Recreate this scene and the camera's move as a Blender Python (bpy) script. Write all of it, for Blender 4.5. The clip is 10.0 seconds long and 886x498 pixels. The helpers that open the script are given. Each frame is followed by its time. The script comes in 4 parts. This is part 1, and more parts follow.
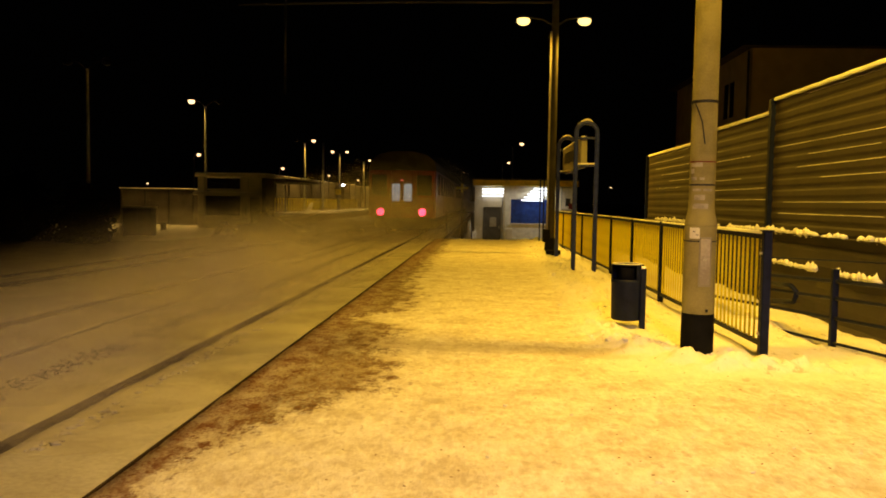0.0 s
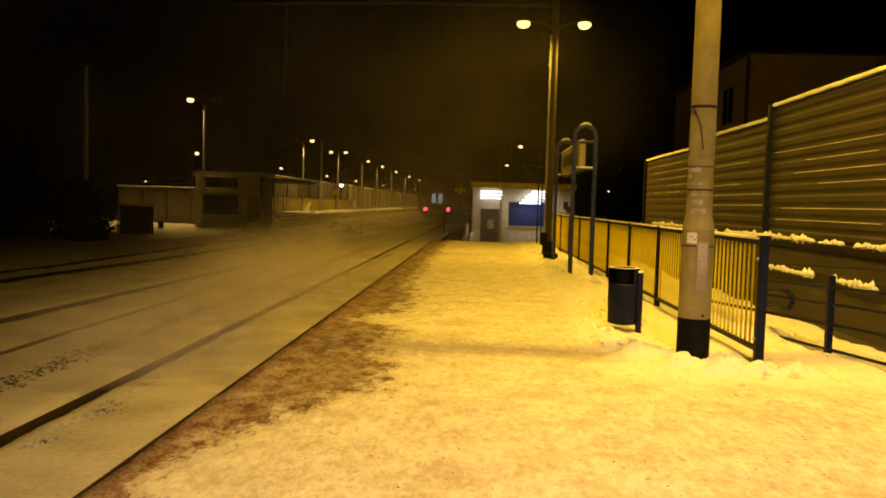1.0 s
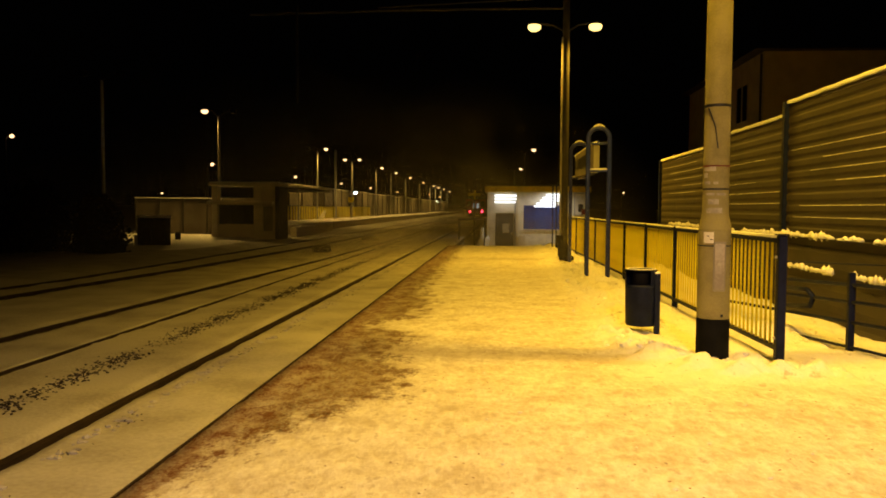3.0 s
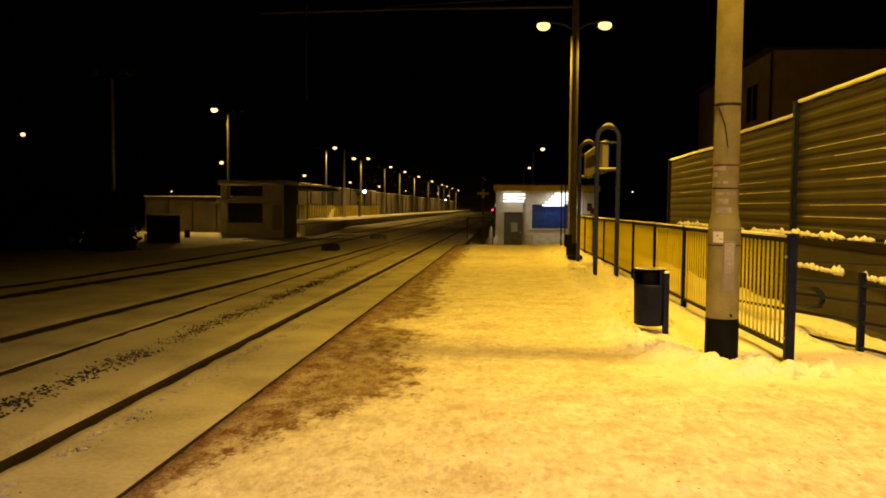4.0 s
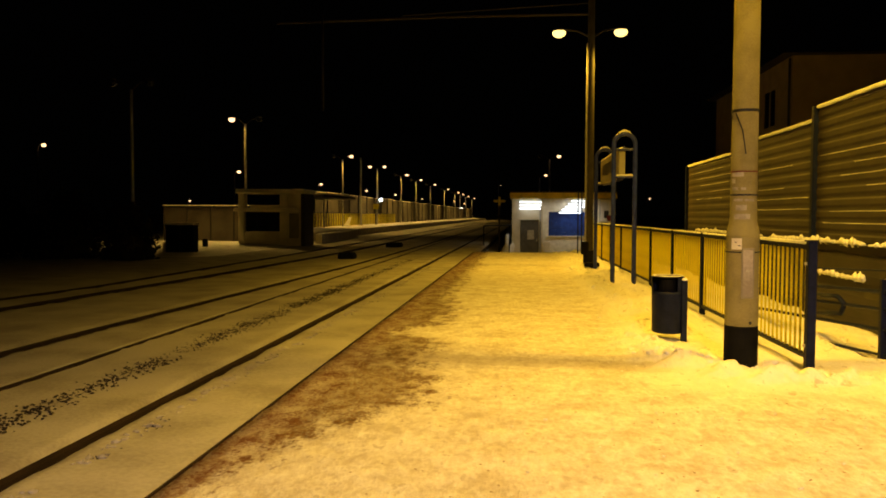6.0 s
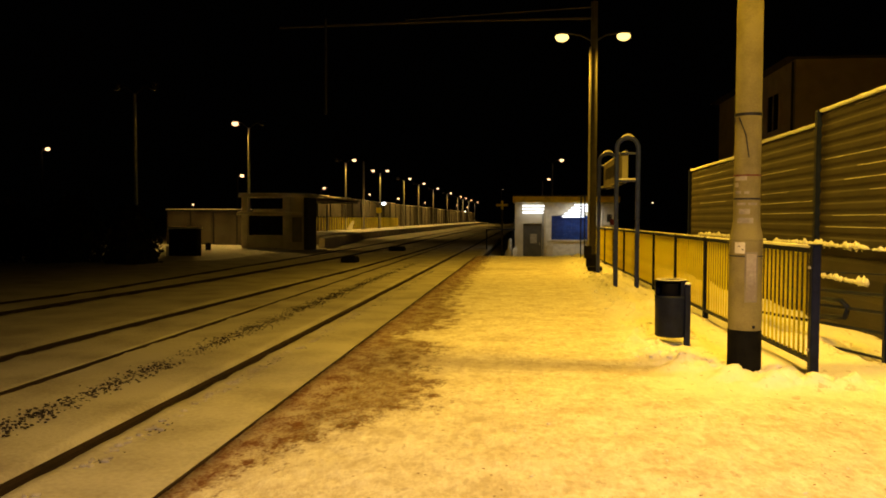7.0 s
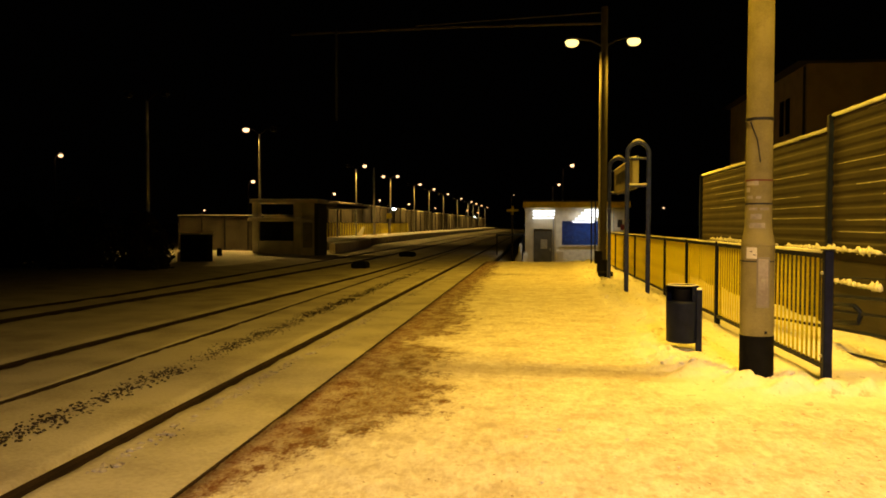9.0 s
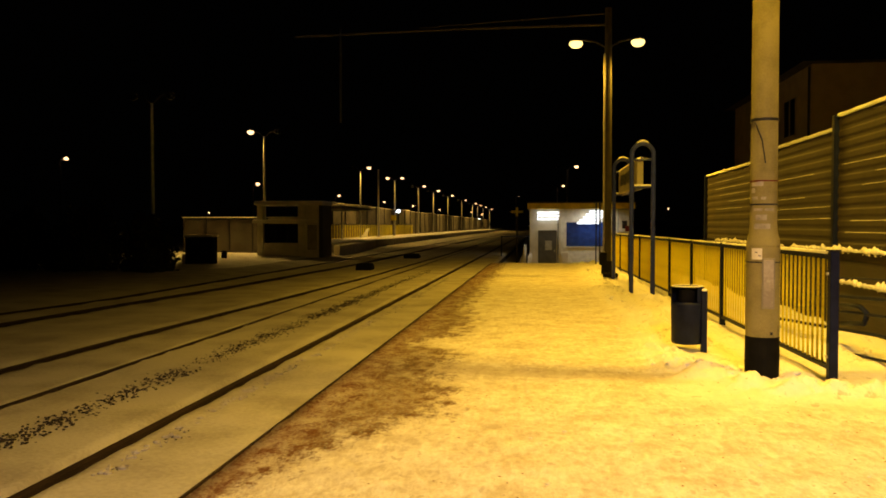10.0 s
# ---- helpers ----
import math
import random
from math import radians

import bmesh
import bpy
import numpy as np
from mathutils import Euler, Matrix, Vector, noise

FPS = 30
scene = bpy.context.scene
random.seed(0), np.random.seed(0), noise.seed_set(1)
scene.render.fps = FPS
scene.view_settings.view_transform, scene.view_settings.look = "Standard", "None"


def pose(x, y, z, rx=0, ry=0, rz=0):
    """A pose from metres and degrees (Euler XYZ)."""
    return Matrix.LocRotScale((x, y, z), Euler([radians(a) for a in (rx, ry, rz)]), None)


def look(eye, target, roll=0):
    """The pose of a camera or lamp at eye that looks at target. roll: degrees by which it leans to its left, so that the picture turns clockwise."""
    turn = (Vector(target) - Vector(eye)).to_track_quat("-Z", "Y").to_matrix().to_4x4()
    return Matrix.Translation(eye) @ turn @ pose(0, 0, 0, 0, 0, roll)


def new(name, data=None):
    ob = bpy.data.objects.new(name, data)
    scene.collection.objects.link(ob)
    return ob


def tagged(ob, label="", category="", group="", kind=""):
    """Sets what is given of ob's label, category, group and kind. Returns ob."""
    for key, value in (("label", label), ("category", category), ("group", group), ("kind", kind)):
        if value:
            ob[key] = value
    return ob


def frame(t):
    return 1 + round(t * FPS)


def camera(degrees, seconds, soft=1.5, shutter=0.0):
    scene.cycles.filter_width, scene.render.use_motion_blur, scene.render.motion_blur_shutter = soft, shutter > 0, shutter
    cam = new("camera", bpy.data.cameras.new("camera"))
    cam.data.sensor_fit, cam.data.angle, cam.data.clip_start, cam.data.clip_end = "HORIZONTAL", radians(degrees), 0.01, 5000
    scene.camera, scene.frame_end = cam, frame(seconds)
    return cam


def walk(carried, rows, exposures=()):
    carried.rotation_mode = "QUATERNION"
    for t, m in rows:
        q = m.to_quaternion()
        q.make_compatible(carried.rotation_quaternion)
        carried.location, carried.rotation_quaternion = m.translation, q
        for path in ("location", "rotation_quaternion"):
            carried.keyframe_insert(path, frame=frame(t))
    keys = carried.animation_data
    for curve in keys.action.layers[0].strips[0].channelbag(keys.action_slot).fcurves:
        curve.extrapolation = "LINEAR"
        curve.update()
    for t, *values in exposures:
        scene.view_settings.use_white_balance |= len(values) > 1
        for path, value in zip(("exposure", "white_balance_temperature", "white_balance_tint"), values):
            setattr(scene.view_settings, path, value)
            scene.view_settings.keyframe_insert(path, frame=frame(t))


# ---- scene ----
cam = camera(58.7, 10.0, soft=1.8)
# ---------------------------------------------------------------- camera
CAM_ROWS = (
    (0.0, 3.051, -3.457, -0.922), (0.5, 3.787, -3.438, -1.262), (1.0, 2.902, -3.330, -1.641),
    (1.5, 2.109, -3.165, -0.807), (2.0, 2.959, -3.050, -0.769), (2.5, 3.610, -3.019, -0.345),
    (3.0, 3.958, -2.970, -0.375), (4.5, 4.876, -3.084, -0.422), (5.0, 5.188, -3.016, -0.294),
    (5.5, 5.560, -2.740, -0.199), (7.0, 5.964, -2.217, -0.248), (7.5, 6.196, -2.126, -0.163),
    (8.0, 6.339, -2.041, -0.409), (8.5, 6.537, -1.938, -0.213), (9.0, 6.709, -1.820, -0.160),
    (9.5, 6.908, -1.746, 0.061), (10.0, 7.030, -1.700, 0.0))
EYE = (0.0, 0.0, 1.35)
walk(cam, [(t, pose(*EYE, 90 + p, r, w)) for t, w, p, r in CAM_ROWS],
     [(0.0, 0.0), (5.0, 0.0), (7.5, 0.0), (10.0, 0.1)])

# ---------------------------------------------------------------- world and light
world = bpy.data.worlds.new("night")
scene.world = world
world.use_nodes = True
world.node_tree.nodes["Background"].inputs[0].default_value = (0.012, 0.010, 0.008, 1)
world.node_tree.nodes["Background"].inputs[1].default_value = 0.02
scene.cycles.transparent_max_bounces = 48

SODIUM = (1.0, 0.565, 0.035)
PALE_SODIUM = (1.0, 0.622, 0.375)
FAR_SODIUM = (1.0, 0.58, 0.11)
DEEP_SODIUM = (1.0, 0.545, 0.035)


def lantern_light(name, place, watts, color=SODIUM, across=0.36, spread=173, radius=0.12, fade=0.5):
    """The downward beam of a road lantern: wide along the platform, narrow across it."""
    data = bpy.data.lights.new(name, "SPOT")
    data.energy, data.color, data.shadow_soft_size = watts, color, radius
    data.spot_size, data.spot_blend = radians(spread), fade
    ob = new(name, data)
    ob.location = place
    ob.scale = (across, 1, 1)
    return ob


# ---------------------------------------------------------------- materials
def material(name, base, rough=0.8, metal=0.0, dark=None, scale=6.0, fine=60.0, bump=0.3, bump_dist=0.01, mix=0.6, coords="Object", gloss=0.25):
    """Two-scale noise between base and dark, with fine relief."""
    m = bpy.data.materials.new(name)
    m.use_nodes = True
    n, l = m.node_tree.nodes, m.node_tree.links
    b = n["Principled BSDF"]
    b.inputs["Roughness"].default_value, b.inputs["Metallic"].default_value = rough, metal
    b.inputs["Specular IOR Level"].default_value = gloss
    dark = dark or tuple(c * 0.6 for c in base)
    tc = n.new("ShaderNodeTexCoord")
    big, small = n.new("ShaderNodeTexNoise"), n.new("ShaderNodeTexNoise")
    big.inputs["Scale"].default_value, small.inputs["Scale"].default_value = scale, fine
    big.inputs["Detail"].default_value, small.inputs["Detail"].default_value = 5, 3
    for q in (big, small):
        l.new(tc.outputs[coords], q.inputs["Vector"])
    add = n.new("ShaderNodeMath")
    add.operation = "MULTIPLY_ADD"
    l.new(small.outputs["Fac"], add.inputs[0])
    add.inputs[1].default_value = 0.4
    l.new(big.outputs["Fac"], add.inputs[2])
    ramp = n.new("ShaderNodeValToRGB")
    ramp.color_ramp.elements[0].position, ramp.color_ramp.elements[1].position = 0.5, 0.5 + mix * 0.5
    ramp.color_ramp.elements[0].color, ramp.color_ramp.elements[1].color = (*dark, 1), (*base, 1)
    l.new(add.outputs[0], ramp.inputs[0])
    l.new(ramp.outputs[0], b.inputs["Base Color"])
    bp = n.new("ShaderNodeBump")
    bp.inputs["Strength"].default_value, bp.inputs["Distance"].default_value = bump, bump_dist
    l.new(small.outputs["Fac"], bp.inputs["Height"])
    l.new(bp.outputs[0], b.inputs["Normal"])
    return m


def glow(name, color, strength):
    m = bpy.data.materials.new(name)
    m.use_nodes = True
    n, l = m.node_tree.nodes, m.node_tree.links
    n.remove(n["Principled BSDF"])
    e = n.new("ShaderNodeEmission")
    e.inputs[0].default_value, e.inputs[1].default_value = (*color, 1), strength
    l.new(e.outputs[0], n["Material Output"].inputs[0])
    return m


def platform_material():
    """Trodden snow over red-brown pavers that lie bare in patches along the track edge."""
    m = bpy.data.materials.new("trodden_snow")
    m.use_nodes = True
    n, l = m.node_tree.nodes, m.node_tree.links
    b = n["Principled BSDF"]
    b.inputs["Roughness"].default_value = 0.75
    b.inputs["Specular IOR Level"].default_value = 0.25
    geo = n.new("ShaderNodeNewGeometry")
    sep = n.new("ShaderNodeSeparateXYZ")
    l.new(geo.outputs["Position"], sep.inputs[0])

    def noise_tex(scale, detail, rough=0.6, stretch=(1, 1, 1)):
        mp = n.new("ShaderNodeMapping")
        mp.inputs["Scale"].default_value = stretch
        l.new(geo.outputs["Position"], mp.inputs[0])
        q = n.new("ShaderNodeTexNoise")
        q.inputs["Scale"].default_value, q.inputs["Detail"].default_value, q.inputs["Roughness"].default_value = scale, detail, rough
        l.new(mp.outputs[0], q.inputs["Vector"])
        return q.outputs["Fac"]

    def calc(op, a, c, d=None):
        q = n.new("ShaderNodeMath")
        q.operation = op
        for i, v in enumerate((a, c, d)):
            if v is None:
                continue
            if isinstance(v, (int, float)):
                q.inputs[i].default_value = v
            else:
                l.new(v, q.inputs[i])
        return q.outputs[0]

    def ramp(v, p0, p1):
        q = n.new("ShaderNodeMapRange")
        q.interpolation_type = "SMOOTHSTEP"
        l.new(v, q.inputs[0])
        q.inputs[1].default_value, q.inputs[2].default_value = p0, p1
        return q.outputs[0]

    def blend(f, a, c):
        q = n.new("ShaderNodeMix")
        q.data_type = "RGBA"
        l.new(f, q.inputs["Factor"])
        for slot, v in ((6, a), (7, c)):
            if isinstance(v, tuple):
                q.inputs[slot].default_value = (*v, 1)
            else:
                l.new(v, q.inputs[slot])
        return q.outputs[2]

    big = noise_tex(0.55, 3, 0.5, (1, 0.8, 1))
    mid = noise_tex(2.2, 5, 0.65)
    fine = noise_tex(15, 5, 0.7, (1.2, 0.6, 1))
    grain = noise_tex(120, 2)
    # bare ground reaches in from the edge at x = -1.75, as far as a wavering line
    speck = noise_tex(42, 4, 0.7, (1.1, 0.7, 1))
    patch = noise_tex(5.0, 4, 0.6, (1.2, 0.7, 1))
    reach = None
    for a, c, gain in ((3.7, 6.0, 0.80), (6.3, 7.1, -0.16), (8.3, 8.9, -0.50), (9.2, 9.7, 0.42), (11.0, 13.5, -0.26)):
        s1 = calc("MULTIPLY", ramp(sep.outputs[1], a, c), gain)
        reach = s1 if reach is None else calc("ADD", reach, s1)
    reach = calc("ADD", reach, -1.49)
    bare = calc("MULTIPLY", calc("SUBTRACT", reach, sep.outputs[0]), 1.35)
    for tex, gain in ((big, 0.5), (mid, 0.9), (patch, 1.1), (fine, 0.9), (speck, 0.6)):
        bare = calc("MULTIPLY_ADD", calc("SUBTRACT", tex, 0.5), gain, bare)
    mask = ramp(bare, -0.22, 0.30)
    dusted = ramp(calc("ADD", calc("MULTIPLY", speck, 0.8), calc("ADD", calc("MULTIPLY", fine, 0.7), calc("MULTIPLY", patch, 0.7))), 0.92, 1.28)
    mask = calc("MULTIPLY", mask, calc("MULTIPLY_ADD", dusted, 0.48, 0.51))
    rim = ramp(calc("MULTIPLY_ADD", mid, 0.30, calc("MULTIPLY_ADD", patch, 0.45, calc("MULTIPLY", sep.outputs[0], -1.0))), 1.90, 2.0)
    mask = calc("MAXIMUM", mask, calc("MULTIPLY", rim, calc("MULTIPLY_ADD", dusted, 0.35, 0.60)))
    paver = blend(ramp(speck, 0.35, 0.62), (0.050, 0.021, 0.005), (0.17, 0.084, 0.015))
    red = ramp(calc("MULTIPLY_ADD", patch, 0.4, calc("MULTIPLY", sep.outputs[0], -1.0)), 1.50, 1.85)
    paver = blend(calc("MULTIPLY", red, 0.85), paver, (0.125, 0.036, 0.006))
    # darker strip across the platform: a band of cast shade painted into the snow colour
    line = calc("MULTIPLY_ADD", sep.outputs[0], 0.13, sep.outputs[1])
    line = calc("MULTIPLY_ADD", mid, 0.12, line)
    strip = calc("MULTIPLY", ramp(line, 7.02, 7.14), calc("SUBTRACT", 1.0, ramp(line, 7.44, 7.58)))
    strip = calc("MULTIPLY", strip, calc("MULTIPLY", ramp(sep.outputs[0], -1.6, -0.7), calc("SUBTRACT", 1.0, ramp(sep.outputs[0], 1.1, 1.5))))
    step = noise_tex(5.5, 6, 0.7, (1.2, 0.7, 1))
    snow = blend(ramp(calc("ADD", calc("MULTIPLY", mid, 0.5), calc("ADD", calc("MULTIPLY", fine, 0.6), calc("MULTIPLY", step, 0.5))), 0.60, 1.0), (0.52, 0.46, 0.37), (0.87, 0.86, 0.83))
    heap = calc("MULTIPLY", ramp(sep.outputs[0], 0.9, 1.35), ramp(sep.outputs[1], 5.7, 6.5))
    snow = blend(calc("MULTIPLY", heap, 0.75), snow, (0.88, 0.87, 0.85))
    grit = ramp(calc("MULTIPLY", step, calc("MULTIPLY", fine, patch)), 0.155, 0.215)
    snow = blend(calc("MULTIPLY", grit, 0.6), snow, (0.36, 0.29, 0.22))
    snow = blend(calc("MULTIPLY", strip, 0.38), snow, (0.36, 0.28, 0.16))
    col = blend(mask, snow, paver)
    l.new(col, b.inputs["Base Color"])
    bp = n.new("ShaderNodeBump")
    bp.inputs["Strength"].default_value, bp.inputs["Distance"].default_value = 0.7, 0.03
    l.new(calc("ADD", calc("MULTIPLY", step, 1.8), calc("ADD", fine, calc("MULTIPLY", grain, 0.3))), bp.inputs["Height"])
    l.new(bp.outputs[0], b.inputs["Normal"])
    return m


PLATFORM = platform_material()
SNOW = material("snow", (0.84, 0.84, 0.84), 0.7, dark=(0.66, 0.64, 0.60), scale=2.5, fine=45, bump=0.5, bump_dist=0.015)
TRACK_SNOW = material("dirty_track_snow", (0.46, 0.445, 0.40), 0.85, dark=(0.31, 0.29, 0.25), scale=1.3, fine=30, bump=0.5, bump_dist=0.015)
BALLAST = material("dark_ballast", (0.055, 0.045, 0.038), 0.95, dark=(0.02, 0.017, 0.015), scale=12, fine=90, bump=0.8)
GRIT = material("brown_grit", (0.30, 0.21, 0.10), 0.95, dark=(0.18, 0.12, 0.06), scale=20, fine=90)
RAIL = material("rusty_rail", (0.035, 0.021, 0.014), 0.7, 0.2, dark=(0.015, 0.010, 0.008), scale=5, fine=80)
CONCRETE = material("weathered_concrete", (0.285, 0.255, 0.115), 0.85, dark=(0.20, 0.175, 0.075), scale=4, fine=70, bump=0.4)
OLD_CONCRETE = material("stained_concrete", (0.44, 0.40, 0.36), 0.9, dark=(0.26, 0.23, 0.20), scale=2, fine=40, bump=0.4)
BOARD = material("dirty_board", (0.26, 0.24, 0.19), 0.7, dark=(0.20, 0.185, 0.155), scale=3, fine=50, bump=0.15)
BLACK = material("black_bitumen_paint", (0.008, 0.008, 0.009), 0.7, dark=(0.004, 0.004, 0.005), scale=8, fine=60, gloss=0.06)
BLUE = material("dark_blue_paint", (0.022, 0.034, 0.26), 0.45, dark=(0.013, 0.02, 0.15), scale=9, fine=80, bump=0.15)
NAVY = material("navy_steel_paint", (0.010, 0.014, 0.045), 0.5, dark=(0.005, 0.007, 0.022), scale=9, fine=80, bump=0.15, gloss=0.10)
YELLOW = material("yellow_paint", (0.80, 0.69, 0.02), 0.5, dark=(0.62, 0.52, 0.015), scale=5, fine=60, bump=0.2)
BARRIER = material("grey_green_panel", (0.056, 0.047, 0.033), 0.75, 0.0, dark=(0.041, 0.035, 0.025), scale=1.5, fine=40, bump=0.25)
STEEL = material("galvanised_steel", (0.45, 0.45, 0.44), 0.45, 0.6, dark=(0.30, 0.30, 0.29), scale=8, fine=90, bump=0.15)
PLASTER = material("pale_plaster", (0.64, 0.59, 0.47), 0.85, dark=(0.50, 0.46, 0.36), scale=2, fine=60, bump=0.25)
OCHRE = material("ochre_plaster", (0.40, 0.30, 0.15), 0.9, dark=(0.31, 0.23, 0.11), scale=1.5, fine=40, bump=0.3)
DARK_STEEL = material("dark_brown_steel", (0.052, 0.046, 0.036), 0.65, 0.0, dark=(0.034, 0.03, 0.024), scale=5, fine=60)
DOOR = material("grey_door_paint", (0.10, 0.10, 0.095), 0.5, dark=(0.07, 0.07, 0.066), scale=5, fine=50)
FASCIA = material("scuffed_yellow_fascia", (0.86, 0.62, 0.03), 0.35, dark=(0.52, 0.36, 0.025), scale=2.2, fine=14, bump=0.2)
DARK = material("dark_metal", (0.04, 0.04, 0.045), 0.5, 0.3, dark=(0.02, 0.02, 0.022), scale=6, fine=60)
ROOFING = material("dark_roofing", (0.06, 0.05, 0.045), 0.8, dark=(0.03, 0.026, 0.024), scale=3, fine=40)
PAPER = material("old_paper", (0.44, 0.41, 0.35), 0.9, dark=(0.27, 0.25, 0.21), scale=9, fine=90, bump=0.2)
SHUTTER = material("blue_shutter", (0.018, 0.062, 0.32), 0.3, dark=(0.011, 0.036, 0.19), scale=4, fine=60, bump=0.1)
GLASS_DARK = material("dark_window_glass", (0.012, 0.013, 0.018), 0.08, dark=(0.008, 0.009, 0.012), scale=2, fine=30, bump=0.02)
FAR_PANEL = material("pale_panel", (0.145, 0.128, 0.10), 0.8, dark=(0.07, 0.062, 0.05), scale=0.8, fine=20, bump=0.2)
WHITE = material("white_sheet", (0.74, 0.72, 0.65), 0.5, dark=(0.58, 0.56, 0.50), scale=5, fine=60, bump=0.1)
RED = material("red_train_paint", (0.15, 0.012, 0.011), 0.4, dark=(0.07, 0.008, 0.007), scale=3, fine=40, bump=0.1)
SODIUM_GLOW = glow("sodium_lamp_glow", (1.0, 0.70, 0.20), 2.6)
FAR_GLOW = glow("far_lamp_glow", (1.0, 0.58, 0.27), 2.9)
LEAF = material("dark_shrub_leaf", (0.03, 0.033, 0.015), 0.9, dark=(0.012, 0.014, 0.007), scale=3, fine=30)
BARK = material("dark_bark", (0.06, 0.045, 0.032), 0.9, dark=(0.03, 0.024, 0.018), scale=8, fine=60)
WHITE_GLOW = glow("white_lamp_glow", (0.75, 0.85, 1.0), 8)
TUBE_GLOW = glow("fluorescent_tube_glow", (0.94, 0.97, 1.0), 2.6)
RED_DIM = glow("dim_red_lamp", (1.0, 0.12, 0.10), 0.6)
RED_GLOW = glow("tail_light_glow", (1.0, 0.03, 0.08), 8)
WARM_GLOW = glow("cabin_light_glow", (0.75, 0.80, 0.80), 0.32)


# ---------------------------------------------------------------- mesh helpers
def part(name, bm, mat, parent=None, label="", smooth=False):
    me = bpy.data.meshes.new(name)
    bm.normal_update()
    bm.to_mesh(me)
    bm.free()
    me.materials.append(mat)
    if smooth:
        for p in me.polygons:
            p.use_smooth = True
    ob = new(name, me)
    ob.parent = parent
    if label:
        tagged(ob, label)
    return ob


def thing(name, label, category, place=(0, 0, 0), rz=0, group="", kind=""):
    ob = new(name)
    ob.matrix_basis = pose(*place, 0, 0, rz)
    return tagged(ob, label, category, group, kind)


def join(*bms):
    out = bmesh.new()
    for b in bms:
        me = bpy.data.meshes.new("tmp")
        b.to_mesh(me)
        b.free()
        out.from_mesh(me)
        bpy.data.meshes.remove(me)
    return out


def box(x0, x1, y0, y1, z0, z1, bevel=0.0, segments=1):
    bm = bmesh.new()
    bmesh.ops.create_cube(bm, size=1)
    for v in bm.verts:
        v.co = Vector((x0 + (v.co.x + 0.5) * (x1 - x0), y0 + (v.co.y + 0.5) * (y1 - y0), z0 + (v.co.z + 0.5) * (z1 - z0)))
    if bevel:
        bmesh.ops.bevel(bm, geom=bm.edges[:], offset=bevel, segments=segments, affect="EDGES")
    return bm


def lathe(profile, sides=16, x=0.0, y=0.0, cap=True, phase=0.0):
    """A solid of revolution about the upright through (x, y): rows of (z, radius)."""
    bm = bmesh.new()
    rings = []
    for z, r in profile:
        rings.append([bm.verts.new((x + r * math.cos(phase + 2 * math.pi * i / sides), y + r * math.sin(phase + 2 * math.pi * i / sides), z)) for i in range(sides)])
    for a, b in zip(rings, rings[1:]):
        for i in range(sides):
            bm.faces.new((a[i], a[(i + 1) % sides], b[(i + 1) % sides], b[i]))
    if cap:
        bm.faces.new(rings[0][::-1])
        bm.faces.new(rings[-1])
    return bm


def tube(points, radius, sides=10, cap=True):
    bm = bmesh.new()
    pts = [Vector(p) for p in points]
    rings = []
    side = None
    for i, p in enumerate(pts):
        d = (pts[min(i + 1, len(pts) - 1)] - pts[max(i - 1, 0)]).normalized()
        if side is None:
            side = d.orthogonal().normalized()
        side = (side - d * side.dot(d)).normalized()
        up = d.cross(side)
        rings.append([bm.verts.new(p + radius * (math.cos(2 * math.pi * k / sides) * side + math.sin(2 * math.pi * k / sides) * up)) for k in range(sides)])
    for a, b in zip(rings, rings[1:]):
        for k in range(sides):
            bm.faces.new((a[k], a[(k + 1) % sides], b[(k + 1) % sides], b[k]))
    if cap:
        bm.faces.new(rings[0][::-1])
        bm.faces.new(rings[-1])
    return bm


def sweep(points, section):
    """A flat section of (across, up) carried along points that run along the track."""
    bm = bmesh.new()
    rings = []
    for i, p in enumerate(points):
        a, b = Vector(points[max(i - 1, 0)]), Vector(points[min(i + 1, len(points) - 1)])
        d = (b - a).normalized()
        across = Vector((d.y, -d.x, 0)).normalized()
        rings.append([bm.verts.new(Vector(p) + across * s + Vector((0, 0, u))) for s, u in section])
    k = len(section)
    for a, b in zip(rings, rings[1:]):
        for i in range(k):
            bm.faces.new((a[i], b[i], b[(i + 1) % k], a[(i + 1) % k]))
    bm.faces.new(rings[0])
    bm.faces.new(rings[-1][::-1])
    bmesh.ops.recalc_face_normals(bm, faces=bm.faces[:])
    return bm


def lump(x, y, z, rx, ry, rz_, seed, sub=2, rough=0.25):
    bm = bmesh.new()
    bmesh.ops.create_icosphere(bm, subdivisions=sub, radius=1)
    for v in bm.verts:
        k = 1 + rough * noise.noise(v.co * 1.7 + Vector((seed * 3.1, seed * 1.7, seed)))
        v.co = Vector((x + v.co.x * rx * k, y + v.co.y * ry * k, z + v.co.z * rz_ * k))
    return bm


def smooth(a, b, v):
    t = min(max((v - a) / (b - a), 0), 1)
    return t * t * (3 - 2 * t)


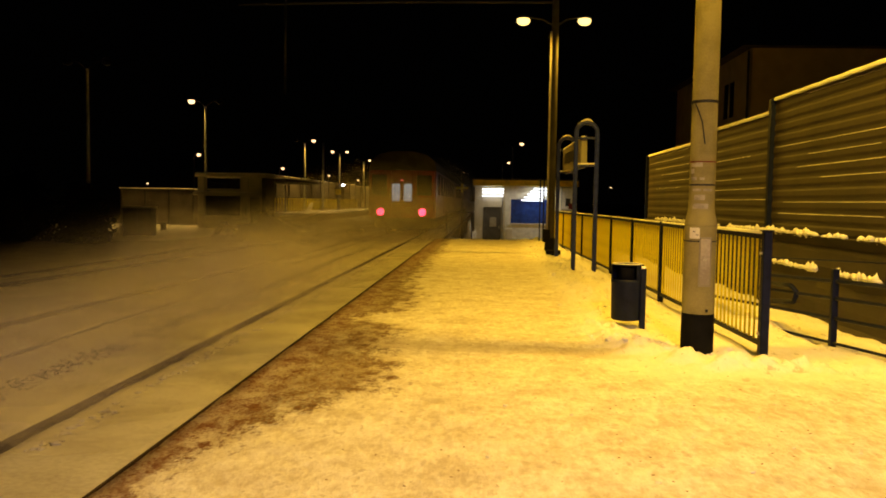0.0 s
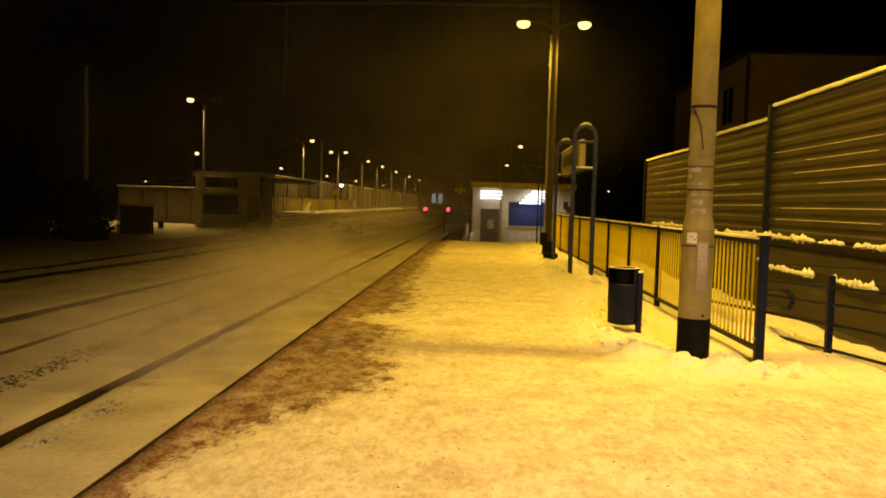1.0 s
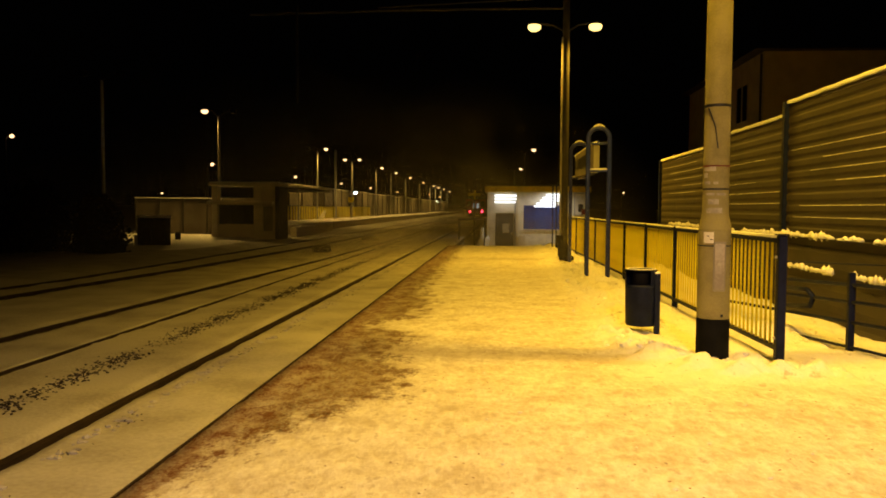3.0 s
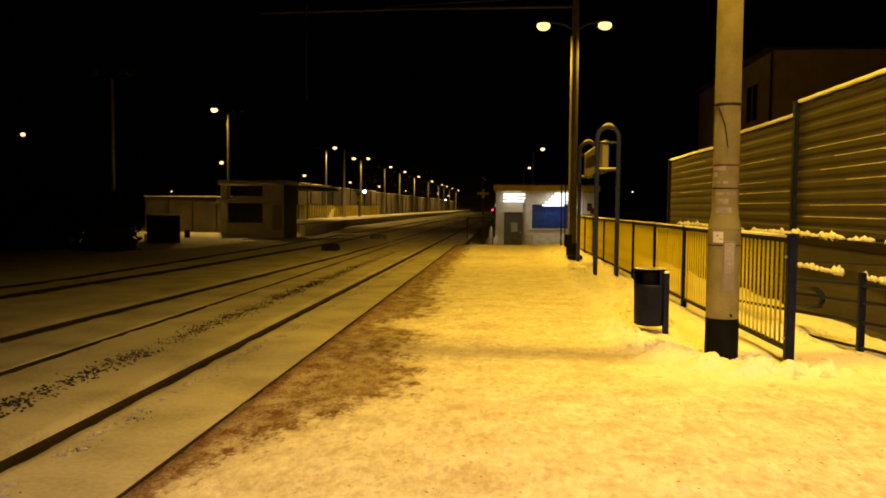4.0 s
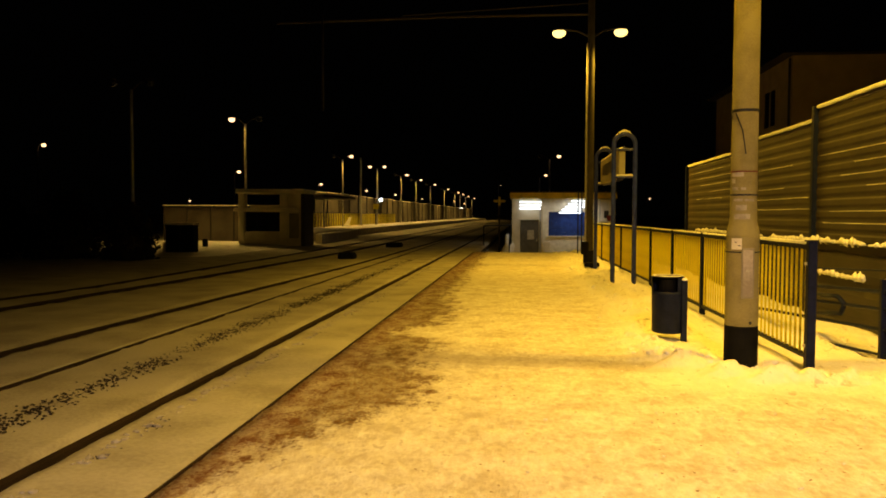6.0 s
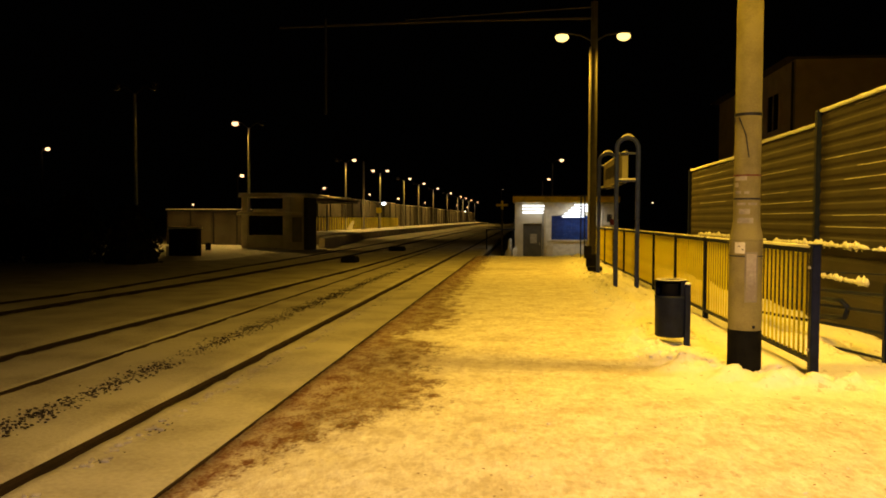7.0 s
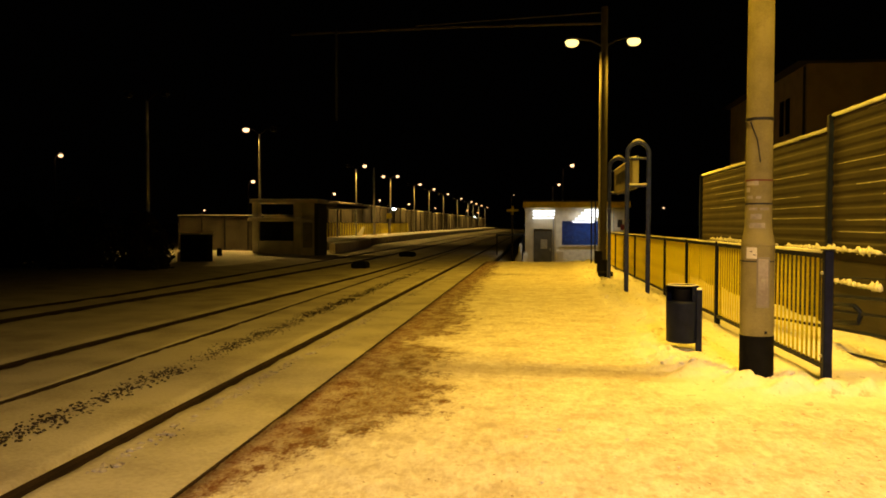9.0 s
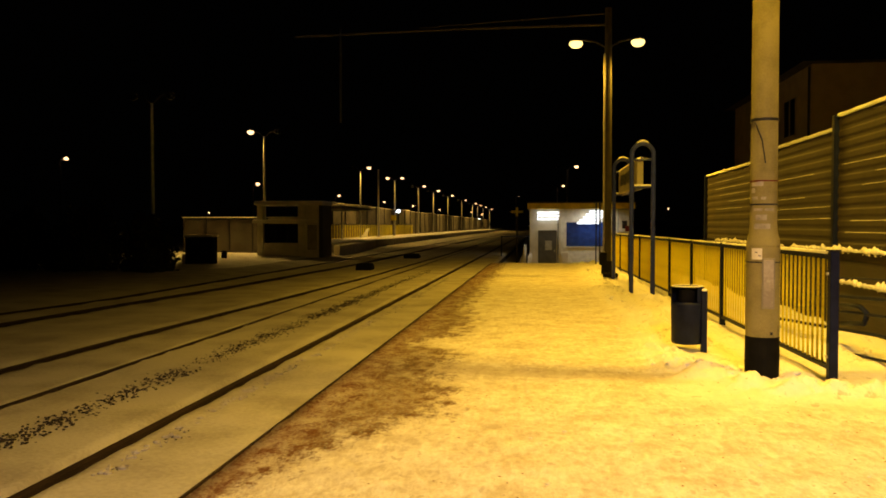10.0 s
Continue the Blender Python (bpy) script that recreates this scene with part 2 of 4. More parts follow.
def sheet(name, xs, ys, height, mat, label, category, kind="structure", sides=0.0):
    """A height field over given lines, with a skirt of some depth."""
    verts = [(x, y, height(x, y)) for y in ys for x in xs]
    w = len(xs)
    faces = [(j * w + i, j * w + i + 1, (j + 1) * w + i + 1, (j + 1) * w + i) for j in range(len(ys) - 1) for i in range(w - 1)]
    if sides:
        rim = [i for i in range(w)] + [j * w + w - 1 for j in range(1, len(ys))] + [(len(ys) - 1) * w + i for i in range(w - 2, -1, -1)] + [j * w for j in range(len(ys) - 2, 0, -1)]
        base = len(verts)
        verts += [(verts[i][0], verts[i][1], -sides) for i in rim]
        k = len(rim)
        faces += [(rim[i], base + i, base + (i + 1) % k, rim[(i + 1) % k]) for i in range(k)]
    me = bpy.data.meshes.new(name)
    me.from_pydata(verts, [], faces)
    me.materials.append(mat)
    for p in me.polygons:
        p.use_smooth = True
    ob = new(name, me)
    tagged(ob, label, category, "", kind)
    return ob


def steps(a, b, d):
    n = max(1, round((b - a) / d))
    return [a + (b - a) * i / n for i in range(n + 1)]


# ---------------------------------------------------------------- ground
def ground_height(x, y):
    z = -0.34
    z -= 0.62 * smooth(29.0, 33, y) * smooth(-2.2, -0.8, x) * (1 - smooth(70, 120, y))
    far = max(abs(x) - 60, abs(y - 100) - 200, 0)
    return z + 0.05 * noise.noise(Vector((x * 0.3, y * 0.3, 0))) + min(far, 200) * 0.002


ground_lines = [-3000, -1200, -500, -250, -140, -80, -50, -35] + steps(-25, 25, 0.8) + [35, 50, 80, 140, 250, 500, 1200, 3000]
ground_rows = [-3000, -800, -250, -100, -50, -20] + steps(-10, 70, 1.0) + [80, 95, 110, 130, 160, 200, 260, 350, 500, 800, 1500, 3000]
sheet("ground", ground_lines, ground_rows, ground_height, TRACK_SNOW, "snow-covered ground beside the railway at night", "ground")

PLATFORM_END = 28.6


def platform_height(x, y):
    n1 = noise.noise(Vector((x * 1.1, y * 1.1, 3)))
    n2 = noise.noise(Vector((x * 4.0, y * 4.0, 7)))
    n3 = noise.noise(Vector((x * 11.0, y * 11.0, 1)))
    z = 0.010 * n1 + 0.009 * n2 + 0.006 * n3
    bank = smooth(0.9, 1.75, x) * (1 - smooth(2.2, 2.5, x)) * smooth(6.0, 7.6, y)
    z += bank * smooth(8.8, 11, y) * (0.05 + 0.06 * n1 + 0.06 * n2 + 0.035 * n3) + bank * (0.02 * n2 + 0.015 * n3)
    right = smooth(2.5, 3.2, x)
    z += right * (0.06 * n1 + 0.03 * n2)
    n4 = noise.noise(Vector((x * 6.5, y * 6.5, 5)))
    for mx, my, rx, ry, h in ((1.30, 7.75, 0.22, 0.30, 0.06), (1.50, 7.25, 0.24, 0.22, 0.085), (1.74, 6.82, 0.24, 0.15, 0.065), (2.05, 6.60, 0.24, 0.13, 0.09),
                              (2.40, 6.66, 0.22, 0.13, 0.07), (2.75, 6.72, 0.22, 0.15, 0.05), (1.22, 8.45, 0.22, 0.3, 0.05), (1.55, 9.5, 0.3, 0.3, 0.05)):
        d = ((x - mx) / rx) ** 2 + ((y - my) / ry) ** 2
        z += 1.35 * h * math.exp(-d) * (1 + 0.45 * n2 + 0.6 * n4 + 0.5 * n3)
    # crusts broken by feet along the foot of the bank
    broken = math.exp(-((y - (8.6 - 1.05 * (x - 1.1))) / 0.42) ** 2) * smooth(0.75, 1.1, x) * (1 - smooth(2.9, 3.1, x))
    z += broken * 0.075 * max(0.0, noise.noise(Vector((x * 8.0, y * 8.0, 2))) + 0.5 * n3 - 0.05)
    z -= 0.05 * smooth(3.6, 4.2, x)
    return z


platform_rows = steps(-12, 2.4, 0.6)[:-1] + steps(2.4, 5.9, 0.05)[:-1] + steps(5.9, 9.2, 0.028)[:-1] + steps(9.2, 12, 0.05)[:-1] + steps(12, PLATFORM_END, 0.12)
sheet("platform", steps(-1.75, 0.8, 0.085)[:-1] + steps(0.8, 3.1, 0.03)[:-1] + steps(3.1, 4.1, 0.05), platform_rows, platform_height, PLATFORM,
      "low station platform under trodden yellow-lit snow", "platform", sides=0.6)
# thin dark strip put in for the line of shade at the edge
part("platform_edge", box(-1.764, -1.752, -12, PLATFORM_END, -0.6, 0.013, 0.003), RAIL)
tagged(bpy.data.objects["platform_edge"], "dark strip in place of the shaded line along the platform edge", "kerb", "", "structure")

# ---------------------------------------------------------------- tracks
RAIL_TOP = -0.12
FAR = 420.0


def bend(y):
    """Sideways shift of the far tracks, fitted so the building hides the train from the camera."""
    return max(0.0, y - 92.0) ** 2 / 1250.0


def line_of(*pts):
    """Points along a rail, filled in every few metres."""
    out = []
    for (x0, y0), (x1, y1) in zip(pts, pts[1:]):
        k = max(2, int(abs(y1 - y0) / 4))
        out += [(x0 + (x1 - x0) * i / k, y0 + (y1 - y0) * i / k, RAIL_TOP) for i in range(k)]
    out.append((*pts[-1], RAIL_TOP))
    return [(x + bend(y), y, z) for x, y, z in out]


RAILS = (
    line_of((-2.82, -12), (-2.82, FAR)),
    line_of((-4.33, -12), (-4.33, FAR)),
    line_of((-5.62, -12), (-5.44, 9), (-5.16, 16.5), (-4.92, 23), (-4.75, 40), (-4.75, 60)),
    line_of((-9.2, -2), (-8.05, 11), (-7.82, 14), (-7.5, 18), (-7.0, 30), (-7.0, FAR)),
    line_of((-10.4, -2), (-9.0, 12), (-8.6, 15), (-8.45, 30), (-8.5, FAR)),
)
RAIL_SECTION = ((-0.035, 0), (0.035, 0), (0.035, -0.04), (0.01, -0.05), (0.01, -0.14), (0.06, -0.16), (-0.06, -0.16), (-0.01, -0.14), (-0.01, -0.05), (-0.035, -0.04))
for pts in RAILS:
    tagged(part("rail", sweep(pts, RAIL_SECTION), RAIL), "rusty steel running rail clear of the snow", "rail", "rails of the tracks", "structure")
bed = part("track_bed", box(-11, -1.83, -12, 112, -0.5, -0.29), BALLAST)
tagged(bed, "dark stone ballast under the snow", "track bed", "", "structure")


def snow_strip(left, right, seed, low=-0.145, flush=False):
    """Snow that lies between two lines (x at given y)."""
    ys = steps(-10, 3, 1.0)[:-1] + steps(3, 16, 0.1)[:-1] + steps(16, 40, 0.3)[:-1] + steps(40, FAR, 6)
    verts, faces, w = [], [], 17
    for y in ys:
        a, b = left(y), right(y)
        a += 0.012 * noise.noise(Vector((y * 3, seed, 0)))
        b += 0.022 * noise.noise(Vector((y * 4, seed + 5, 0)))
        for i in range(w):
            f = i / (w - 1)
            x = a + (b - a) * f
            z = low + 0.012 * noise.noise(Vector((x * 1.5, y * 1.5, seed))) + 0.008 * noise.noise(Vector((x * 6, y * 6, seed)))
            z += 0.012 * noise.noise(Vector((y * 5, f * 20, seed))) * (1 - min(1, 6 * min(f, 1 - f)))
            if i == w - 1 or (i == 0 and not flush):
                z = low - 0.12
            verts.append((x, y, z))
    for j in range(len(ys) - 1):
        for i in range(w - 1):
            faces.append((j * w + i, j * w + i + 1, (j + 1) * w + i + 1, (j + 1) * w + i))
    me = bpy.data.meshes.new("track_snow")
    me.from_pydata(verts, [], faces)
    me.materials.append(TRACK_SNOW)
    for p in me.polygons:
        p.use_smooth = True
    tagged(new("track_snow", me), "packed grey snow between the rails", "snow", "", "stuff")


def x_of(pts):
    ys, xs = [p[1] for p in pts], [p[0] for p in pts]
    return lambda y: float(np.interp(y, ys, xs))


r1, r2, r3, r4, r5 = [x_of(p) for p in RAILS]
snow_strip(lambda y: r1(y) + 0.045, lambda y: -1.79 + bend(y), 1, -0.115)
snow_strip(lambda y: r2(y) + 0.022, lambda y: r1(y) - 0.05, 2, -0.128, True)
snow_strip(lambda y: r3(y) + 0.085, lambda y: r2(y) - 0.04, 3, -0.13)
snow_strip(lambda y: r4(y) + 0.07, lambda y: r3(y) - 0.07, 4, -0.14)
snow_strip(lambda y: r5(y) + 0.06, lambda y: r4(y) - 0.06, 5, -0.14)
snow_strip(lambda y: -30.0 + bend(y), lambda y: r5(y) - 0.06, 6, -0.14)


# ---------------------------------------------------------------- lamp posts
def lamp_head(parent, x, y, z, turn, mat, size=1.0, name="lamp_head", stretch=1.12):
    """A sodium lantern: a rounded housing with a glowing bowl below."""
    c, s = math.cos(radians(turn)), math.sin(radians(turn))
    body = lathe(((0.045, 0.10), (0.06, 0.15), (0.085, 0.15), (0.12, 0.11), (0.14, 0.03)), 16)
    bowl = lathe(((-0.13, 0.02), (-0.118, 0.07), (-0.085, 0.125), (-0.035, 0.155), (0.02, 0.155), (0.05, 0.13)), 16)
    for b in (body, bowl):
        for v in b.verts:
            p = Vector((v.co.x * stretch, v.co.y * 0.9, v.co.z)) * size
            v.co = Vector((x + p.x * c - p.y * s, y + p.x * s + p.y * c, z + p.z))
    head = part(name, body, DARK, parent, smooth=True)
    part("bowl", bowl, mat, head, "glowing sodium bowl", True)
    return head


def double_lamp_post(x, y, top, watts, color, across, fade):
    post = thing("street_lamp", "grey concrete platform lamp post with two glowing sodium lanterns", "street lamp", (x, y, 0))
    # shade on the column's near side is put into its dark colour
    part("column", lathe(((-0.1, 0.12), (0.4, 0.112), (top - 0.6, 0.092), (top + 0.9, 0.088)), 16), DARK_STEEL, post, "column coloured dark in place of shade")
    part("base_sleeve", lathe(((0.0, 0.15), (0.42, 0.145), (0.42, 0.13)), 12), BLACK, post, "black painted foot")
    part("conduit", tube(((-0.10, -0.09, 0.3), (-0.10, -0.09, top - 0.3)), 0.026, 8), STEEL, post, "pale lit steel conduit")
    for sx in (-0.84, 0.76):
        part("arm", tube(((0, 0, top - 0.15), (sx * 0.4, 0, top + 0.03), (sx * 0.85, 0, top + 0.09)), 0.024, 8), DARK, post)
        lamp_head(post, sx, 0, top, 0, SODIUM_GLOW, 1.0)
    for sx in (-0.84, 0.76):
        lantern_light("sodium_lamp", (x + sx, y, top - 0.20), watts, color, across, fade=fade)
    return post


double_lamp_post(1.76, 21.2, 6.15, 1100, DEEP_SODIUM, 0.25, 0.28)
double_lamp_post(1.95, -6.5, 6.15, 3700, PALE_SODIUM, 0.30, 0.5)


# ---------------------------------------------------------------- near concrete pole
def curved_patch(radius, z0, z1, a0, a1, thick=0.002):
    """A thin sheet glued round a pole, between two turns in degrees."""
    bm = bmesh.new()
    rows = []
    for k in range(7):
        a = radians(a0 + (a1 - a0) * k / 6)
        rows.append([bm.verts.new((r * math.cos(a), r * math.sin(a), z)) for r, z in ((radius, z0), (radius + thick, z0), (radius + thick, z1), (radius, z1))])
    for f, g in zip(rows, rows[1:]):
        for n in range(4):
            bm.faces.new((f[n], g[n], g[(n + 1) % 4], f[(n + 1) % 4]))
    bm.faces.new(rows[0][::-1])
    bm.faces.new(rows[-1])
    bmesh.ops.recalc_face_normals(bm, faces=bm.faces[:])
    return bm


def concrete_pole():
    pole = thing("concrete_pole", "pale weathered concrete pole with a black foot and old paper scraps", "pole", (1.985, 7.36, 0))
    part("shaft", lathe(((1.16, 0.143), (1.18, 0.142), (1.22, 0.138), (1.29, 0.121), (1.33, 0.117), (1.40, 0.115), (8.3, 0.100)), 28), CONCRETE, pole, smooth=True)
    for sx in (-0.84, 0.76):
        part("arm", tube(((0, 0, 7.5), (sx * 0.4, 0, 7.68), (sx * 0.85, 0, 7.7)), 0.028, 8), STEEL, pole)
        lamp_head(pole, sx, 0, 7.65, 0, SODIUM_GLOW, 1.0)
        lantern_light("sodium_lamp", (1.985 + sx, 7.36, 7.45), 1960, across=0.225, fade=0.6)
    part("socket", lathe(((0.36, 0.144), (1.16, 0.143)), 28, cap=False), CONCRETE, pole, smooth=True)
    part("foot", lathe(((-0.15, 0.148), (0.36, 0.146), (0.362, 0.142)), 28), BLACK, pole, "black bitumen foot")
    part("strap", lathe(((2.275, 0.122), (2.30, 0.122)), 28), DARK, pole, "steel strap")
    part("tie", lathe(((1.53, 0.121), (1.545, 0.121)), 28), DARK, pole, "dark wire tie")
    part("tape", lathe(((1.74, 0.120), (1.752, 0.120)), 28), RED, pole, "faded red tape")
    part("cover_frame", box(-0.045, 0.065, -0.1455, -0.12, 0.615, 1.065, 0.004), BOARD, pole, "darker rim round the cover")
    part("inspection_cover", box(-0.035, 0.055, -0.149, -0.12, 0.63, 1.05, 0.006), OLD_CONCRETE, pole, "grey metal inspection cover")
    part("lock", box(-0.008, 0.022, -0.152, -0.148, 0.85, 0.872, 0.002), PAPER, pole, "pale lock plate")
    part("tag", curved_patch(0.1445, 1.05, 1.15, 215, 252), WHITE, pole, "small pale plate")
    for z, turn in ((1.11, 228), (1.08, 240)):
        part("tag_mark", curved_patch(0.1465, z, z + 0.008, turn, turn + 8), DARK, pole, "dark mark")
    part("band", lathe(((1.02, 0.1455), (1.032, 0.1455)), 28), DARK, pole)
    rnd = random.Random(9)
    for i in range(16):
        z = rnd.choice((1.32, 1.40, 1.48, 1.58, 1.64, 1.70))
        turn, h = rnd.uniform(195, 275), rnd.uniform(0.015, 0.05)
        part("paper_scrap", curved_patch(0.1165, z, z + h, turn, turn + rnd.uniform(15, 45)), PAPER, pole, "torn paper scrap")
    part("bolt", lathe(((0.385, 0.012), (0.41, 0.012)), 8, 0.04, -0.141), DARK, pole)
    part("wire", tube(((-0.1, -0.08, 2.26), (-0.05, -0.116, 2.1), (-0.02, -0.118, 1.9)), 0.006, 6), DARK, pole, "thin dark wire")
    return pole


concrete_pole()


# ---------------------------------------------------------------- fence
FENCE_X = lambda y: 2.5 - 0.014 * (y - 7.24)
POSTS = [7.13, 9.05] + [11.0 + 1.98 * i for i in range(9)]


bar_bm = box(-0.0085, 0.0085, -0.0085, 0.0085, 0.14, 1.06)
BAR_MESH = bpy.data.meshes.new("bar")
bar_bm.to_mesh(BAR_MESH)
bar_bm.free()
BAR_MESH.materials.append(YELLOW)


def fence():
    f = thing("fence", "steel fence with navy posts, yellow bars and snowy top rail", "fence")
    for y in POSTS:
        x = FENCE_X(y)
        part("post", box(x - 0.035, x + 0.035, y - 0.035, y + 0.035, -0.05, 1.12, 0.006), NAVY, f)
    for a, b in zip(POSTS, POSTS[1:]):
        for name, z, hgt in (("top_rail", 1.06, 0.045), ("bottom_rail", 0.10, 0.04)):
            part(name, sweep(((FENCE_X(a), a + 0.03, z), (FENCE_X(b), b - 0.03, z)), ((-0.02, 0), (0.02, 0), (0.02, hgt), (-0.02, hgt))), NAVY, f)
        k = int((b - a - 0.1) / 0.115)
        for i in range(k):
            y = a + 0.1 + (b - a - 0.2) * i / (k - 1)
            x = FENCE_X(y)
            bar = new("bar", BAR_MESH)
            bar.parent, bar.location = f, (x, y, 0)
        ridge = [(FENCE_X(a + (b - a) * j / 14), a + 0.05 + (b - a - 0.1) * j / 14, 1.104) for j in range(15)]
        hgt = 0.022 if a > 9 else 0.03
        part("snow_cap", sweep(ridge, ((-0.024, 0), (0.024, 0), (0.018, hgt * 0.7), (-0.004, hgt), (-0.02, hgt * 0.7))), SNOW, f, "thin ridge of snow")
    return f


fence()
gate = thing("gate_post", "thick navy steel end post with bright hinge bolts", "post", (2.478, 7.05, 0))
part("shaft", box(-0.037, 0.037, -0.04, 0.04, -0.1, 1.13, 0.008), NAVY, gate)
part("cap", box(-0.05, 0.05, -0.045, 0.045, 1.131, 1.145, 0.004), NAVY, gate)
for z in (0.22, 0.93):
    part("hinge_bolt", box(-0.062, -0.046, -0.03, 0.0, z, z + 0.025, 0.003), STEEL, gate, "bright steel bolt")


# ---------------------------------------------------------------- pipe railing of the ramp
def railing():
    r = thing("ramp_railing", "dark steel pipe railing beside a snowy ramp", "railing", (3.39, 7.77, 0))
    d = Vector((-0.100, 1.0, -0.048))
    for z, rad in ((0.84, 0.010), (0.64, 0.020), (0.475, 0.018), (0.28, 0.018), (0.04, 0.015)):
        far = 1.2 if z < 0.1 else 3.6
        part("pipe", tube([d * s + Vector((0, 0, z)) for s in (-4.0, 0, far)], rad, 8), NAVY, r)
    for s in (-3.0, 0.0, 3.6):
        o = d * s
        part("post", box(o.x - 0.03, o.x + 0.03, o.y - 0.03, o.y + 0.03, o.z - 0.12, o.z + 0.76, 0.005), NAVY, r)
    bend = [d * 1.3 + Vector((0, 0, 0.55)), d * 0.85 + Vector((0, 0, 0.545)), d * 0.72 + Vector((0, 0, 0.48)), d * 0.78 + Vector((0, 0, 0.38)), d * 1.3 + Vector((0, 0, 0.35))]
    part("pipe_bend", tube(bend, 0.028, 10), NAVY, r, smooth=True)
    return r


railing()

# ---------------------------------------------------------------- noise barrier
BX = 4.15
PANELS = ((3.0, 7.35, 3.02), (7.35, 11.7, 2.87), (11.7, 16.05, 2.70), (16.05, 20.4, 2.57))


def corrugated(x, y0, y1, z0, z1, period, depth):
    bm = bmesh.new()
    k = int((z1 - z0) / period)
    rows = []
    for i in range(k):
        z = z0 + (z1 - z0) * i / k
        p = (z1 - z0) / k
        rows += [(x, z), (x - depth, z + p * 0.22), (x - depth, z + p * 0.62), (x, z + p * 0.78)]
    rows.append((x, z1))
    a = [bm.verts.new((q, y0, z)) for q, z in rows]
    b = [bm.verts.new((q, y1, z)) for q, z in rows]
    for i in range(len(rows) - 1):
        bm.faces.new((a[i], b[i], b[i + 1], a[i + 1]))
    back = [bm.verts.new((x + 0.1, y, z)) for y, z in ((y0, z0), (y1, z0), (y1, z1), (y0, z1))]
    bm.faces.new(back)
    bm.faces.new((a[-1], b[-1], back[2], back[3]))
    return bm


def noise_barrier():
    b = thing("noise_barrier", "stepped grey corrugated noise barrier with snow on top", "barrier")
    for i, (y0, y1, top) in enumerate(PANELS):
        part("panel", corrugated(BX, y0 + 0.05, y1 - 0.05, 1.0, top, 0.155, 0.013), BARRIER, b)
        part("plinth_panel", corrugated(BX - 0.02, y0 + 0.05, y1 - 0.05, -0.35, 0.98, 0.44, 0.035), BARRIER, b)
        part("post", box(BX - 0.07, BX + 0.1, y1 - 0.05, y1 + 0.05, -0.4, top + 0.03, 0.006), NAVY, b)
        cap = sweep([(BX + 0.03, y0 + 0.06 + (y1 - y0 - 0.12) * j / 20, top + 0.004 * math.sin(j * 2.3)) for j in range(21)],
                    ((-0.075, -0.005), (0.075, -0.005), (0.07, 0.035), (0.03, 0.055), (-0.04, 0.05), (-0.072, 0.03)))
        part("snow_cap", cap, SNOW, b, "ridge of snow")
        part("ledge", box(BX - 0.10, BX - 0.022, y0 + 0.05, y1 - 0.05, 0.985, 1.0), BARRIER, b)
        lines = random.Random(20 + i)
        k = int((top - 1.0) / 0.155)
        for j in range(1, k):
            if lines.random() < 0.55:
                z = 1.0 + (top - 1.0) * (j + 0.66) / k
                a = y0 + 0.1 + lines.uniform(0, 1.4)
                c = min(y1 - 0.08, a + lines.uniform(1.2, 4.0))
                part("snow_line", sweep(((BX - 0.008, a, z), (BX - 0.008, c, z)), ((-0.006, 0), (0.005, 0), (0.002, 0.004), (-0.003, 0.004))), SNOW, b, "thin line of snow")
    rnd = random.Random(4)
    for z, stretch in ((1.0, ((3.6, 6.0), (6.4, 8.8), (9.1, 9.7), (9.9, 13.5), (14.0, 19.0))), (0.575, ((3.5, 5.2), (5.9, 7.0), (7.6, 8.0), (8.3, 9.4), (9.9, 11.4)))):
        for a, c in stretch:
            lumps = []
            k = int((c - a) / 0.045)
            for i in range(k):
                y = a + (c - a) * i / k
                h = (0.022 + 0.06 * abs(noise.noise(Vector((y * 2.3, z * 9, 0))))) * rnd.uniform(0.6, 1.5)
                lumps.append(lump(BX - 0.075 + rnd.uniform(-0.02, 0.02), y, z + h * 0.5, 0.035, rnd.uniform(0.02, 0.045), h, i * 0.37, 1, 0.6))
            tagged(part("ledge_snow", join(*lumps), SNOW, b, "ragged frozen snow on a ledge", True), kind="stuff")
    return b


noise_barrier()

